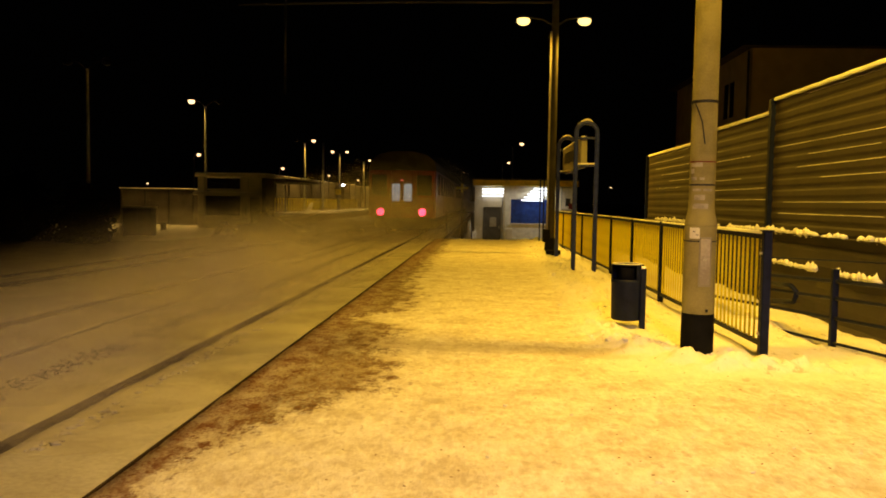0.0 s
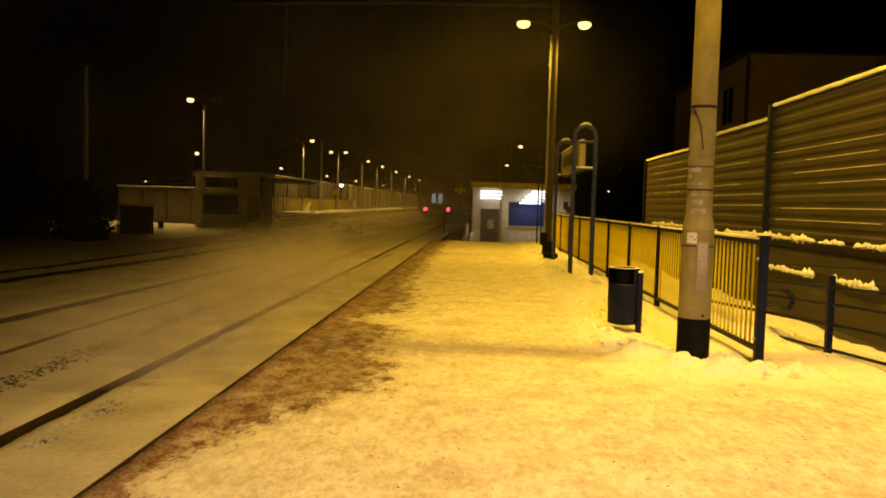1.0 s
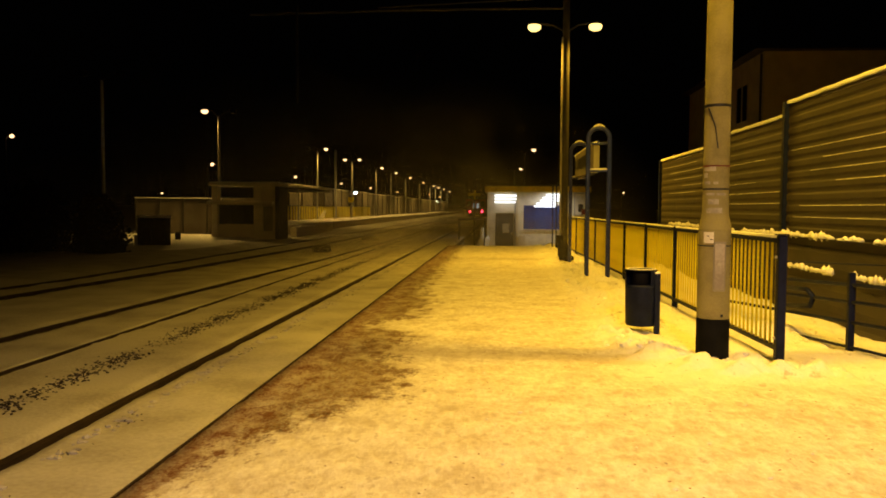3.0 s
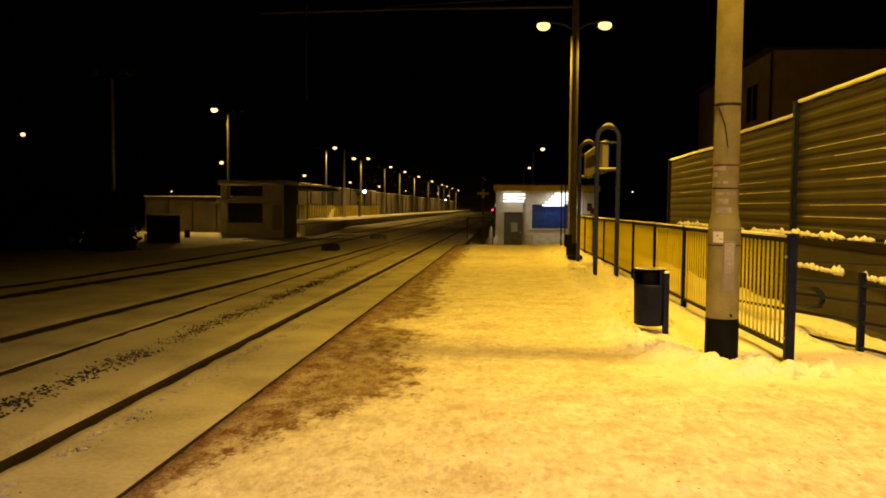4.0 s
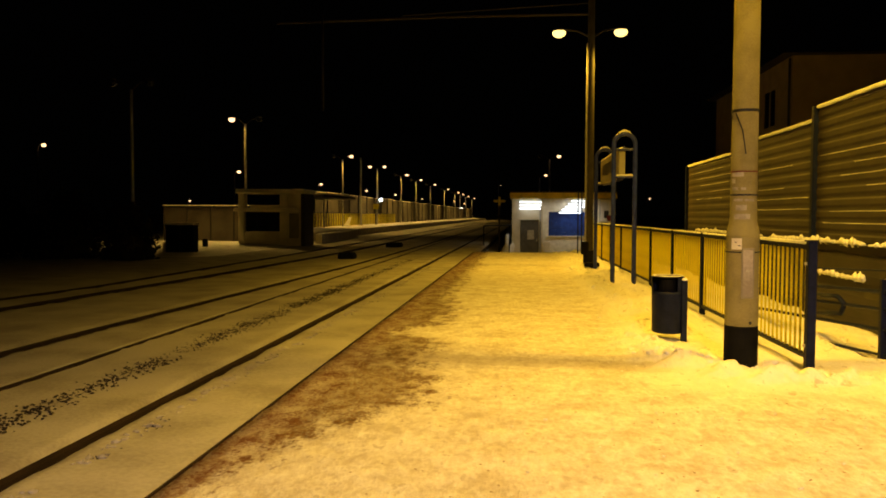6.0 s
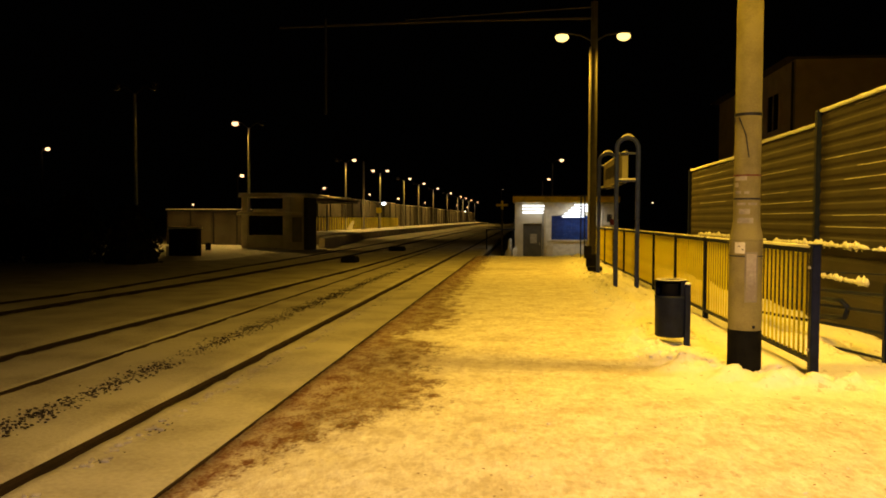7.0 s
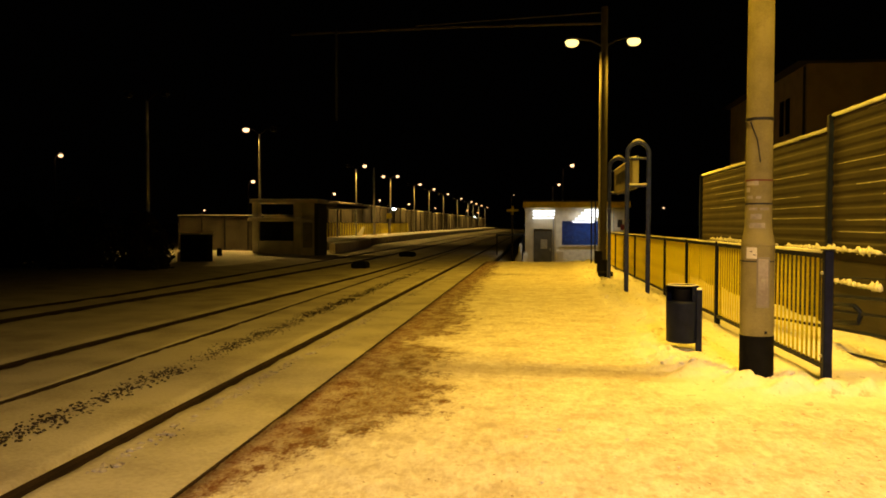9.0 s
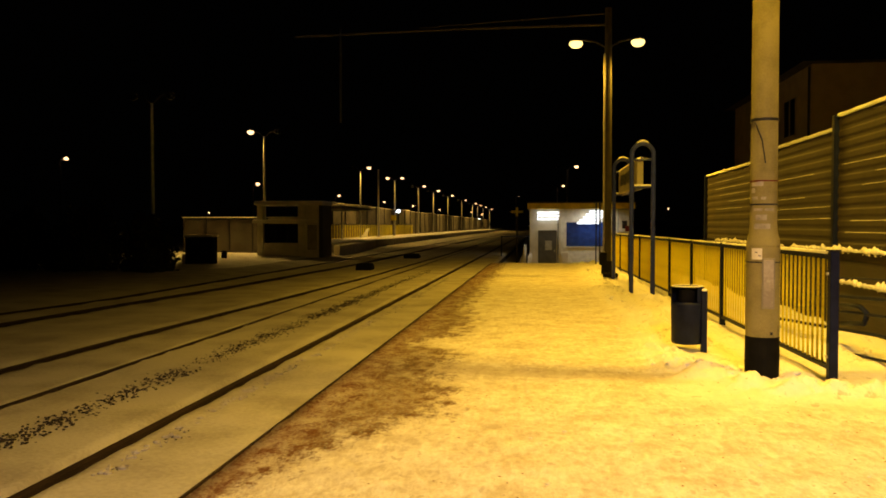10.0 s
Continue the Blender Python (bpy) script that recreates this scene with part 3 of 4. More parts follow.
# ---------------------------------------------------------------- litter bin
def litter_bin():
    b = thing("litter_bin", "dark navy steel litter bin on a post in the snow", "litter bin", (1.575, 8.72, 0.0))
    drum = lathe(((0.085, 0.02), (0.085, 0.15), (0.10, 0.165), (0.50, 0.170), (0.53, 0.170)), 28)
    part("drum", drum, NAVY, b, smooth=True)
    # hood with a mouth towards the camera side
    hood = bmesh.new()
    n, rings = 28, ((0.53, 0.170), (0.62, 0.172), (0.69, 0.174), (0.70, 0.16), (0.702, 0.02))
    vs = [[hood.verts.new((r * math.cos(2 * math.pi * i / n), r * math.sin(2 * math.pi * i / n), z)) for i in range(n)] for z, r in rings]
    for k, (lo, hi) in enumerate(zip(vs, vs[1:])):
        for i in range(n):
            a = 360 * (i + 0.5) / n
            if k < 2 and 192 < a < 290:
                continue
            hood.faces.new((lo[i], lo[(i + 1) % n], hi[(i + 1) % n], hi[i]))
    part("hood", hood, NAVY, b, smooth=True)
    part("liner", lathe(((0.531, 0.10), (0.66, 0.09), (0.66, 0.02)), 20), BLACK, b, "black inside")
    part("post", box(0.125, 0.185, -0.13, -0.07, -0.06, 0.66, 0.006), NAVY, b)
    part("bracket", box(0.12, 0.18, -0.07, -0.02, 0.5, 0.54), NAVY, b)
    part("snow_cap", lump(0.155, -0.10, 0.662, 0.034, 0.034, 0.022, 3, 2), SNOW, b, "dab of snow", True)
    part("rim_snow", lathe(((0.701, 0.162), (0.706, 0.158), (0.707, 0.15), (0.703, 0.145)), 28, cap=False), SNOW, b, "thin snow on the rim")
    return b


litter_bin()


# ---------------------------------------------------------------- sign arches
def arch(y):
    a = thing("sign_arch", "dark blue steel tube arch that carries a name board", "arch", (1.92, y, 0), 0, "arches of the name board")
    pts = [(-0.2, 0, -0.1), (-0.2, 0, 2.7)] + [(-0.2 * math.cos(math.pi * i / 12), 0, 2.7 + 0.2 * math.sin(math.pi * i / 12)) for i in range(1, 12)] + [(0.2, 0, 2.7), (0.2, 0, -0.1)]
    part("tube", tube(pts, 0.045, 10), BLUE, a, smooth=True)
    for z in (2.08, 2.60):
        part("crossbar", tube(((-0.2, 0, z), (0.2, 0, z)), 0.022, 8), BLUE, a)
    top = [(-0.14 + 0.28 * i / 8, 0, 2.7 + 0.236 * math.sin(math.pi * (0.2 + 0.6 * i / 8)) + 0.012) for i in range(9)]
    part("snow_cap", tube(top, 0.028, 8), SNOW, a, "cap of snow", True)
    part("bar_snow", tube(((-0.17, 0, 2.11), (0.17, 0, 2.115)), 0.018, 6), SNOW, a, "line of snow", True)
    return a


arch(15.3)
arch(18.9)


def name_board():
    b = thing("name_board", "weathered white station name board with dark lettering and snow on top", "sign", (1.88, 17.1, 2.36))
    part("box", box(-0.06, 0.06, -1.76, 1.76, -0.27, 0.25, 0.012), BOARD, b)
    part("snow_cap", sweep([(0, -1.74 + 3.48 * i / 16, 0.25) for i in range(17)], ((-0.062, 0), (0.062, 0), (0.05, 0.03), (0.0, 0.045), (-0.05, 0.03))), SNOW, b, "ridge of snow")
    for z in (-0.30, 0.285):
        part("carrier", tube(((0.03, -1.8, z), (0.03, 1.8, z)), 0.02, 8), BLUE, b)
    rnd = random.Random(2)
    y = -1.2
    while y < 1.3:
        w = rnd.uniform(0.14, 0.24)
        part("letter_bar", box(-0.066, -0.0605, y, y + w, -0.12 + rnd.uniform(-0.02, 0.02), 0.12), DARK, b, "dark unreadable lettering")
        y += w + 0.08
    return b


name_board()


# ---------------------------------------------------------------- kiosk at the platform end
def kiosk():
    k = thing("station_building", "small flat-roofed plastered station building with a yellow fascia", "building", (0, 42, 0))
    part("wall", join(box(-0.55, -0.12, 0, 5, -1.1, 2.22), box(-0.12, 0.88, 0, 5, 1.12, 2.22), box(0.88, 1.0, 0, 5, -1.1, 2.22), box(-0.5, 0.95, 0.35, 0.5, -1.1, 1.2)), PLASTER, k)
    part("front_wall", join(box(1.02, 4.75, -0.35, 5, -1.1, 0.26), box(1.02, 1.36, -0.35, 5, 0.262, 1.53), box(3.27, 4.75, -0.35, 5, 0.262, 1.53), box(1.02, 4.75, -0.35, 5, 1.532, 2.22)), WHITE, k)
    part("corner_trim", box(0.98, 1.06, -0.40, -0.352, -1.1, 2.2, 0.01), PLASTER, k)
    roof = part("roof", box(-0.66, 4.85, -0.55, 5.2, 2.225, 2.52, 0.01), FASCIA, k, "scuffed yellow fascia")
    part("snow_layer", box(-0.68, 4.87, -0.56, 5.22, 2.522, 2.60, 0.02), ROOFING, roof, "dark roof edge")
    door = part("door", box(-0.10, 0.86, 0.10, 0.16, -0.95, 1.10, 0.01), DOOR, k, "dark grey door")
    part("notice", box(0.26, 0.62, 0.085, 0.098, 0.05, 0.55, 0.004), PAPER, door, "pale notice")
    part("door_handle", box(0.74, 0.80, 0.05, 0.098, -0.05, 0.10, 0.01), STEEL, door)
    part("lintel", box(-0.14, 0.90, -0.02, -0.003, 1.10, 1.18), PLASTER, k)
    win = part("shutter", box(1.37, 3.26, -0.22, -0.2, 0.27, 1.52), SHUTTER, k, "dark blue louvred shutter")
    for i in range(14):
        z = 0.30 + 0.087 * i
        part("slat", box(1.38, 3.25, -0.26, -0.222, z, z + 0.055, 0.008), SHUTTER, win)
    part("mullion", box(2.42, 2.46, -0.285, -0.262, 0.28, 1.51), SHUTTER, win)
    part("sill", box(1.30, 3.33, -0.42, -0.352, 0.20, 0.262, 0.006), PLASTER, k)
    part("meter_box", box(1.12, 1.45, -0.50, -0.352, -0.60, -0.05, 0.015), PLASTER, k, "grey meter box")
    case = part("display_case", box(3.98, 4.68, -0.45, -0.352, 0.98, 2.19, 0.015), STEEL, k, "lit timetable case")
    part("poster", box(4.03, 4.63, -0.46, -0.452, 1.03, 2.14), WHITE, case)
    part("poster_patch", box(4.20, 4.45, -0.468, -0.461, 1.2, 1.6, 0.003), DARK, case)
    part("poster_stripe", box(4.36, 4.58, -0.472, -0.469, 1.05, 1.35, 0.002), RED, case)
    part("gutter_pipe", tube(((0.93, -0.06, 2.2), (0.93, -0.06, -1.0)), 0.035, 8), STEEL, k)
    for name, rows, y in (("door_light", ((-0.15, 1.02, 2.03), (-0.15, 0.98, 1.86), (-0.15, 0.93, 1.69)), -0.10),
                          ("window_light", ((2.52, 3.26, 2.08), (2.36, 3.36, 1.93), (2.22, 3.36, 1.78), (2.03, 3.06, 1.63), (1.90, 3.00, 1.48)), -0.55)):
        fixture = part(name, join(*[box(a - 0.02, c + 0.02, y + 0.05, y + 0.08, z - 0.03, z + 0.03) for a, c, z in rows]), STEEL, k)
        for a, c, z in rows:
            t = tube(((a, y, z), (c, y, z)), 0.042, 10)
            part("tube", t, TUBE_GLOW, fixture, "glowing white fluorescent tube", True)
    # unseen warm fill lamps added to brighten the wall in place of the tubes' light
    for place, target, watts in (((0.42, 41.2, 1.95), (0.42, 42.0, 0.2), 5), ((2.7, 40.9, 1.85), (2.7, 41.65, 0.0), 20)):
        data = bpy.data.lights.new("wall_fill_light", "AREA")
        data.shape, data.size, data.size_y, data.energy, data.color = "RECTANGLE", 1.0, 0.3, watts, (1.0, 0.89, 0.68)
        new("wall_fill_light", data).matrix_basis = look(place, target)
    return k


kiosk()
snow_heap = part("snow_heap", join(lump(-0.72, 41.4, -0.85, 0.28, 0.3, 0.85, 2, 3, 0.7), lump(-1.15, 41.3, -0.98, 0.5, 0.45, 0.34, 5, 3, 0.6)), SNOW, smooth=True)
tagged(snow_heap, "heap of shovelled snow against the building", "snow heap")


def track_sign():
    t = thing("track_sign", "yellowish crossbar sign on a thin post beside the track", "sign", (-1.28, 44, -0.95))
    part("post", tube(((0, 0, 0), (0, 0, 3.25)), 0.05, 8), DARK_STEEL, t)
    part("crossbar", box(-0.33, 0.33, -0.06, -0.04, 3.0, 3.13, 0.01), YELLOW, t)
    part("upright", box(-0.06, 0.06, -0.085, -0.065, 2.82, 3.3, 0.01), YELLOW, t)
    rail = thing("handrail", "dark handrail beside the end of the platform", "handrail", (-1.55, 38, -0.9))
    part("pipe", tube(((-0.3, 0, 1.72), (1.0, 2, 1.72)), 0.03, 8), NAVY, rail)
    part("post", tube(((-0.3, 0, 0), (-0.3, 0, 1.72)), 0.03, 8), NAVY, rail)
    part("post", tube(((0.9, 1.85, 0), (0.9, 1.85, 1.72)), 0.03, 8), NAVY, rail)


track_sign()
for dx in (0.0, 0.12):
    p = thing("sign_post", "thin dark steel post in the snow", "post", (1.80 + dx, 26.0, 0), 0, "pair of thin posts")
    part("shaft", tube(((0, 0, -0.1), (0, 0, 2.1)), 0.022, 8), NAVY, p)
    part("cap", lathe(((2.1, 0.026), (2.12, 0.02)), 8), NAVY, p)
# boxes and feet round the far lamp post
cab = thing("cable_box", "black steel cable box at the lamp post", "box", (1.72, 20.9, 0))
part("body", box(-0.19, 0.0, -0.14, 0.0, 0.33, 0.66, 0.01), BLACK, cab)
part("bracket", box(-0.12, -0.06, -0.10, 0.02, -0.05, 0.34), BLACK, cab)
foot = thing("weight_block", "dark weight block on the snow by the post", "block", (1.74, 20.0, 0))
part("block", box(-0.18, 0.18, -0.1, 0.1, 0.06, 0.17, 0.02), BLACK, foot)
part("stem", box(-0.04, 0.04, -0.05, 0.05, -0.05, 0.07), BLACK, foot)

# ---------------------------------------------------------------- opposite platform
sheet("platform_opposite", steps(-15.4, -11.6, 0.5), steps(40, 250, 2), lambda x, y: 0.36 + 0.02 * noise.noise(Vector((x, y, 0))), SNOW,
      "snowy platform across the tracks", "platform", sides=0.5)
tagged(part("platform_edge_opposite", box(-11.598, -11.5, 39.9, 250, -0.4, 0.33, 0.01), OLD_CONCRETE), "dark concrete edge of the far platform", "kerb", "", "structure")
sheet("bank_opposite", steps(-19, -10.2, 0.4), steps(24.5, 39.8, 0.4),
      lambda x, y: -0.20 + 0.14 * smooth(24.5, 27.5, y - 0.25 * (x + 12)) * smooth(-10.2, -11.2, x) + 0.03 * noise.noise(Vector((x * 1.3, y * 1.3, 4))), SNOW,
      "snow bank before the shelter", "snow bank", sides=0.5)


def far_lamp(x, y, left, right, base=0.3, top=5.75, beam=0):
    post = thing("street_lamp", "tall thin lamp post with a small glowing lantern" if (left or right) else "tall thin lamp post, its lantern dark", "street lamp", (x, y, base), 0, "lamps of the far platform")
    part("column", lathe(((-0.5, 0.085), (0.0, 0.078), (top - 0.25, 0.05)), 10), STEEL, post)
    for sx, on in ((-0.72, left), (0.72, right)):
        part("arm", tube(((0, 0, top - 0.3), (sx * 0.45, 0, top - 0.02), (sx * 0.8, 0, top + 0.03)), 0.02, 6), DARK_STEEL, post)
        lamp_head(post, sx, 0, top, 0, FAR_GLOW if on else GLASS_DARK, 1.1, stretch=1.0)
        if on and beam:
            lantern_light("sodium_lamp", (x + sx, y, base + top - 0.18), beam, FAR_SODIUM, across=0.8, spread=150)


far_lamp(-14.2, 27.6, False, False, base=-0.1, top=6.2)
far_lamp(-14.02, 39.0, True, False, beam=980, base=-0.1, top=6.25)
far_lamp(-14.55, 63.0, False, True, beam=1350)
far_lamp(-14.3, 77.0, True, True, beam=800)
far_lamp(-14.42, 93.0, False, True, beam=1400)
for i, y in enumerate((106.0, 123.0, 145.0, 168.0, 182.0, 200.0, 225.0)):
    far_lamp(-14.4, y, False, True, beam=1500)
mast = thing("catenary_mast", "tall pale steel mast without a lantern", "mast", (-14.3, 69.0, 0.34))
part("column", lathe(((-0.3, 0.11), (0.0, 0.10), (6.0, 0.07)), 10), STEEL, mast)
part("foot", box(-0.22, 0.22, -0.22, 0.22, -0.05, 0.12, 0.03), OLD_CONCRETE, mast)
for x, y in ((2.1, 63.0), (1.95, 93.0)):
    far_lamp(x, y, False, True, base=-0.4, top=6.4)


def distant_lamp(x, y, z, mat=FAR_GLOW, r=0.16, pole=True):
    d = thing("distant_lamp", "small distant street light on a thin pole", "street lamp", (x, y, 0), 0, "distant lights")
    part("bulb", lump(0, 0, z, r * 1.2, r, r * 0.9, 1, 2, 0.0), mat, d, "glowing bulb", True)
    if pole:
        part("column", tube(((-0.5, 0, -0.5), (-0.5, 0, z - 0.3), (-0.35, 0, z + 0.05), (0, 0, z + r)), 0.07, 6), DARK_STEEL, d)


for x, y, z, r in ((-35.08, 55.0, 6.34, 0.20), (-29.5, 80.0, 5.72, 0.24), (-31.12, 120.0, 5.98, 0.26), (-29.95, 150.0, 5.9, 0.22), (-27.55, 170.0, 5.62, 0.24),
                   (-82.8, 190.0, 4.57, 0.28), (-19.9, 230.0, 5.25, 0.22), (-17.6, 240.0, 4.73, 0.22), (-26.8, 210.0, 5.54, 0.20), (25.1, 160.0, 4.65, 0.20), (-5.3, 190.0, 8.34, 0.10)):
    distant_lamp(x, y, z, FAR_GLOW, 0.75 * r)
for x, y, z, r in ((-13.77, 76.0, 2.77, 0.16), (-15.8, 205.0, 3.06, 0.24)):
    distant_lamp(x, y, z, WHITE_GLOW, r)


def shelter():
    s = thing("platform_shelter", "grey concrete shelter with a flat snowy roof and grated window", "shelter", (-13.2, 35.7, -0.12))
    # the concrete takes a paler colour to imitate the light on its front
    c = PLASTER
    part("front_wall", box(0.30, 1.98, 0.0, 0.15, -0.15, 0.64), PLASTER, s, "wall below the window, coloured pale in place of light on it")
    part("pier", box(0.0, 0.30, -0.05, 0.35, -0.15, 2.42, 0.02), PLASTER, s)
    part("pier", box(1.98, 2.35, -0.05, 0.35, -0.15, 2.42, 0.02), c, s)
    part("panel", box(2.352, 2.98, 0.02, 0.25, -0.15, 2.42), c, s, "rough concrete panel")
    part("board", box(2.43, 2.88, -0.02, 0.018, 0.35, 1.5, 0.01), BOARD, s, "pale notice panel")
    part("side_pier", box(2.982, 3.16, -0.02, 1.55, -0.15, 2.415, 0.01), DARK_STEEL, s, "dark end wall")
    part("beam", box(-0.12, 2.96, -0.35, 0.0, 1.58, 1.72, 0.015), c, s)
    part("beam_snow", join(*[lump(0.0 + 0.16 * i, -0.18, 1.73, 0.11, 0.14, 0.03, i, 1, 0.5) for i in range(18)]), SNOW, s, "old snow on the beam", True)
    win = part("window", box(0.32, 1.96, 0.10, 0.12, 0.66, 1.56), GLASS_DARK, s, "dark window")
    for i in range(5):
        part("grate_bar", box(0.32, 1.96, 0.06, 0.085, 0.78 + 0.17 * i, 0.80 + 0.17 * i), NAVY, win)
    for x in (0.85, 1.42):
        part("grate_post", box(x, x + 0.03, 0.04, 0.058, 0.66, 1.56), NAVY, win)
    part("back_wall", box(0.05, 2.975, 1.4, 1.55, -0.15, 1.9), c, s)
    part("roof", box(-0.08, 3.22, -0.2, 1.65, 2.42, 2.56, 0.02), c, s)
    part("roof_snow", box(-0.07, 3.2, -0.18, 1.62, 2.562, 2.62, 0.02), SNOW, s, "flat snow layer")
    return s


shelter()


def far_canopy():
    c = thing("platform_canopy", "low flat canopy on thin steel posts", "canopy", (-14.6, 47, 0.34))
    part("roof", box(0, 2.6, 0, 9, 2.05, 2.22, 0.02), DARK_STEEL, c)
    part("roof_snow", box(0.02, 2.55, 0.02, 8.95, 2.222, 2.30, 0.02), SNOW, c, "snow layer")
    for y in (0.4, 4.5, 8.6):
        part("post", lathe(((0, 0.06), (2.05, 0.06)), 8, 0.4, y), STEEL, c)
    return c


far_canopy()


def far_wall():
    w = thing("far_noise_barrier", "pale panelled noise barrier behind the far platform", "barrier")
    y = 54.0
    while y < 246:
        top = 3.05 + 0.18 * noise.noise(Vector((y * 0.13, 0, 0)))
        part("panel", box(-15.75, -15.6, y + 0.06, y + 3.94, 0.1, top), FAR_PANEL, w)
        part("post", box(-15.72, -15.5, y - 0.06, y + 0.06, 0.0, top + 0.05), DARK_STEEL, w)
        part("snow_cap", box(-15.77, -15.58, y + 0.06, y + 3.94, top + 0.002, top + 0.06, 0.015), SNOW, w, "snow on top")
        y += 4.0
    f = thing("far_fence", "yellow bar fence at the back of the far platform", "fence")
    for j in range(60):
        y = 44 + 0.8 * j
        part("bar", box(-14.93, -14.87, y, y + 0.22, 0.4, 1.42), YELLOW, f)
    part("top_rail", box(-14.94, -14.86, 43.5, 92, 1.425, 1.48), NAVY, f)
    g = thing("grey_wall", "grey concrete panel wall with snow on top", "wall", (-18.6, 39.5, 0))
    for j in range(4):
        part("panel", box(j * 1.25 + 0.03, j * 1.25 + 1.22, 0, 0.15, -0.3, 1.70, 0.01), FAR_PANEL, g)
        part("post", box(j * 1.25 - 0.03, j * 1.25 + 0.028, -0.04, 0.2, -0.3, 1.75), DARK_STEEL, g)
    part("snow_cap", box(-0.1, 5.0, -0.03, 0.19, 1.752, 1.80, 0.015), SNOW, g, "snow on top")
    wall = thing("retaining_wall", "low grey concrete retaining wall with snow on top", "wall", (-11.0, 38.5, 0))
    part("wall", sweep(((0.9, 0, -0.3), (0.5, 7, -0.3), (0.0, 13, -0.3)), ((-0.15, 0), (0.15, 0), (0.15, 0.62), (-0.15, 0.62))), PLASTER, wall)
    part("snow_cap", sweep(((0.9, 0, 0.322), (0.5, 7, 0.322), (0.0, 13, 0.322)), ((-0.15, 0), (0.15, 0), (0.1, 0.06), (-0.1, 0.06))), SNOW, wall, "snow on top")
    m = thing("leaning_board", "pale board that leans at the platform edge", "board", (-14.62, 64.5, 0.36), 0)
    bm = box(-0.25, 0.25, -0.03, 0.03, 0, 0.75, 0.01)
    for v in bm.verts:
        v.co.x = v.co.x * (1 - 0.8 * v.co.z) + v.co.z * 0.5
    part("panel", bm, WHITE, m)
    y_sign = thing("yellow_sign", "small yellow sign on a pole of the far platform", "sign", (-13.95, 75.5, 0.36))
    part("plate", box(-0.45, 0.05, -0.02, 0.02, 1.5, 2.0, 0.01), YELLOW, y_sign)
    part("post", tube(((-0.2, 0.05, 0), (-0.2, 0.05, 2.0)), 0.035, 8), STEEL, y_sign)


far_wall()
grit = thing("grit_container", "dark steel container with snow on its lid", "container", (-12.97, 27.6, -0.12))
part("body", box(0.0, 1.06, 0, 0.45, 0.0, 1.06, 0.02), BLACK, grit)
part("seam", box(0.51, 0.55, -0.015, 0.0, 0.03, 1.02), NAVY, grit)
part("lid_snow", box(-0.03, 1.09, -0.03, 0.48, 1.062, 1.12, 0.02), SNOW, grit, "snow on the lid")
bol = thing("bollard", "short dark bollard in the snow", "bollard", (-13.5, 32.5, -0.12))
part("shaft", lathe(((-0.1, 0.12), (0.36, 0.12), (0.4, 0.08)), 10), BLACK, bol)
# added white plate that imitates a brightly lit strip of snow
plate = thing("lit_snow_plate", "pale plate in place of a lit strip of snow beside the container", "plate", (-13.15, 27.75, -0.15))
part("plate", box(0, 0.14, 0, 0.05, 0, 0.45, 0.01), WHITE, plate)
for x, y, w in ((-5.85, 26.0, 0.52), (-5.8, 35.5, 0.7)):
    sw = thing("switch_motor", "black railway switch motor box between the tracks", "switch box", (x, y, -0.16), 0, "switch boxes")
    part("body", box(-w / 2, w / 2, -0.3, 0.3, 0, 0.2, 0.03, 2), BLACK, sw)
    part("lid", box(-w / 2 + 0.04, w / 2 - 0.04, -0.26, 0.26, 0.201, 0.235, 0.01), BLACK, sw)



def shrub(x, y, wide, tall, seed):
    """A leafless-looking dark shrub: forked stems under a ragged crown of small clumps."""
    sh = thing("shrub", "dark dense shrub beside the unlit tracks", "shrub", (x, y, -0.35), 0, "shrubs beside the tracks")
    rng = random.Random(seed)
    for k in range(4):
        a = rng.uniform(0, 6.28)
        q = Vector((math.cos(a), math.sin(a), 0)) * wide * rng.uniform(0.15, 0.4)
        part("stem", tube(((0.1 * q.x, 0.1 * q.y, -0.1), (0.5 * q.x, 0.5 * q.y, tall * 0.35), (q.x, q.y, tall * 0.75)), 0.035, 6), BARK, sh)
    verts, faces = [], []
    for k in range(1700):
        a, r, h = rng.uniform(0, 6.28), rng.uniform(0, 1) ** 0.5, rng.uniform(0, 1) ** 0.8
        edge = wide * (0.75 + 0.25 * math.sin(a * 3 + seed)) * (1 - 0.6 * h ** 2)
        top = tall * (0.85 + 0.25 * noise.noise(Vector((math.cos(a) * r * 2, math.sin(a) * r * 2, seed))))
        c = Vector((r * edge * math.cos(a), r * edge * math.sin(a) * 0.8, 0.05 + h * top))
        u = Vector((rng.gauss(0, 1), rng.gauss(0, 1), rng.gauss(0, 1))).normalized()
        v = u.orthogonal().normalized()
        size = rng.uniform(0.07, 0.17)
        o = len(verts)
        verts += [tuple(c - u * size), tuple(c + v * size * 0.5), tuple(c + u * size), tuple(c - v * size * 0.5)]
        faces.append((o, o + 1, o + 2, o + 3))
    me = bpy.data.meshes.new("crown")
    me.from_pydata(verts, [], faces)
    me.materials.append(LEAF)
    crown = new("crown", me)
    crown.parent = sh
    return sh


for x, y, wide, tall, seed in ((-14.0, 26.6, 1.35, 2.2, 1), (-16.3, 26.9, 1.6, 2.6, 2), (-18.9, 27.2, 1.7, 2.4, 3), (-21.6, 27.0, 1.8, 2.7, 4), (-12.6, 24.3, 1.0, 0.9, 5),
                               (-15.2, 24.6, 1.6, 1.5, 6), (-18.0, 24.4, 1.7, 1.7, 7), (-24.5, 27.5, 1.9, 2.6, 8)):
    shrub(x, y, wide, tall, seed)


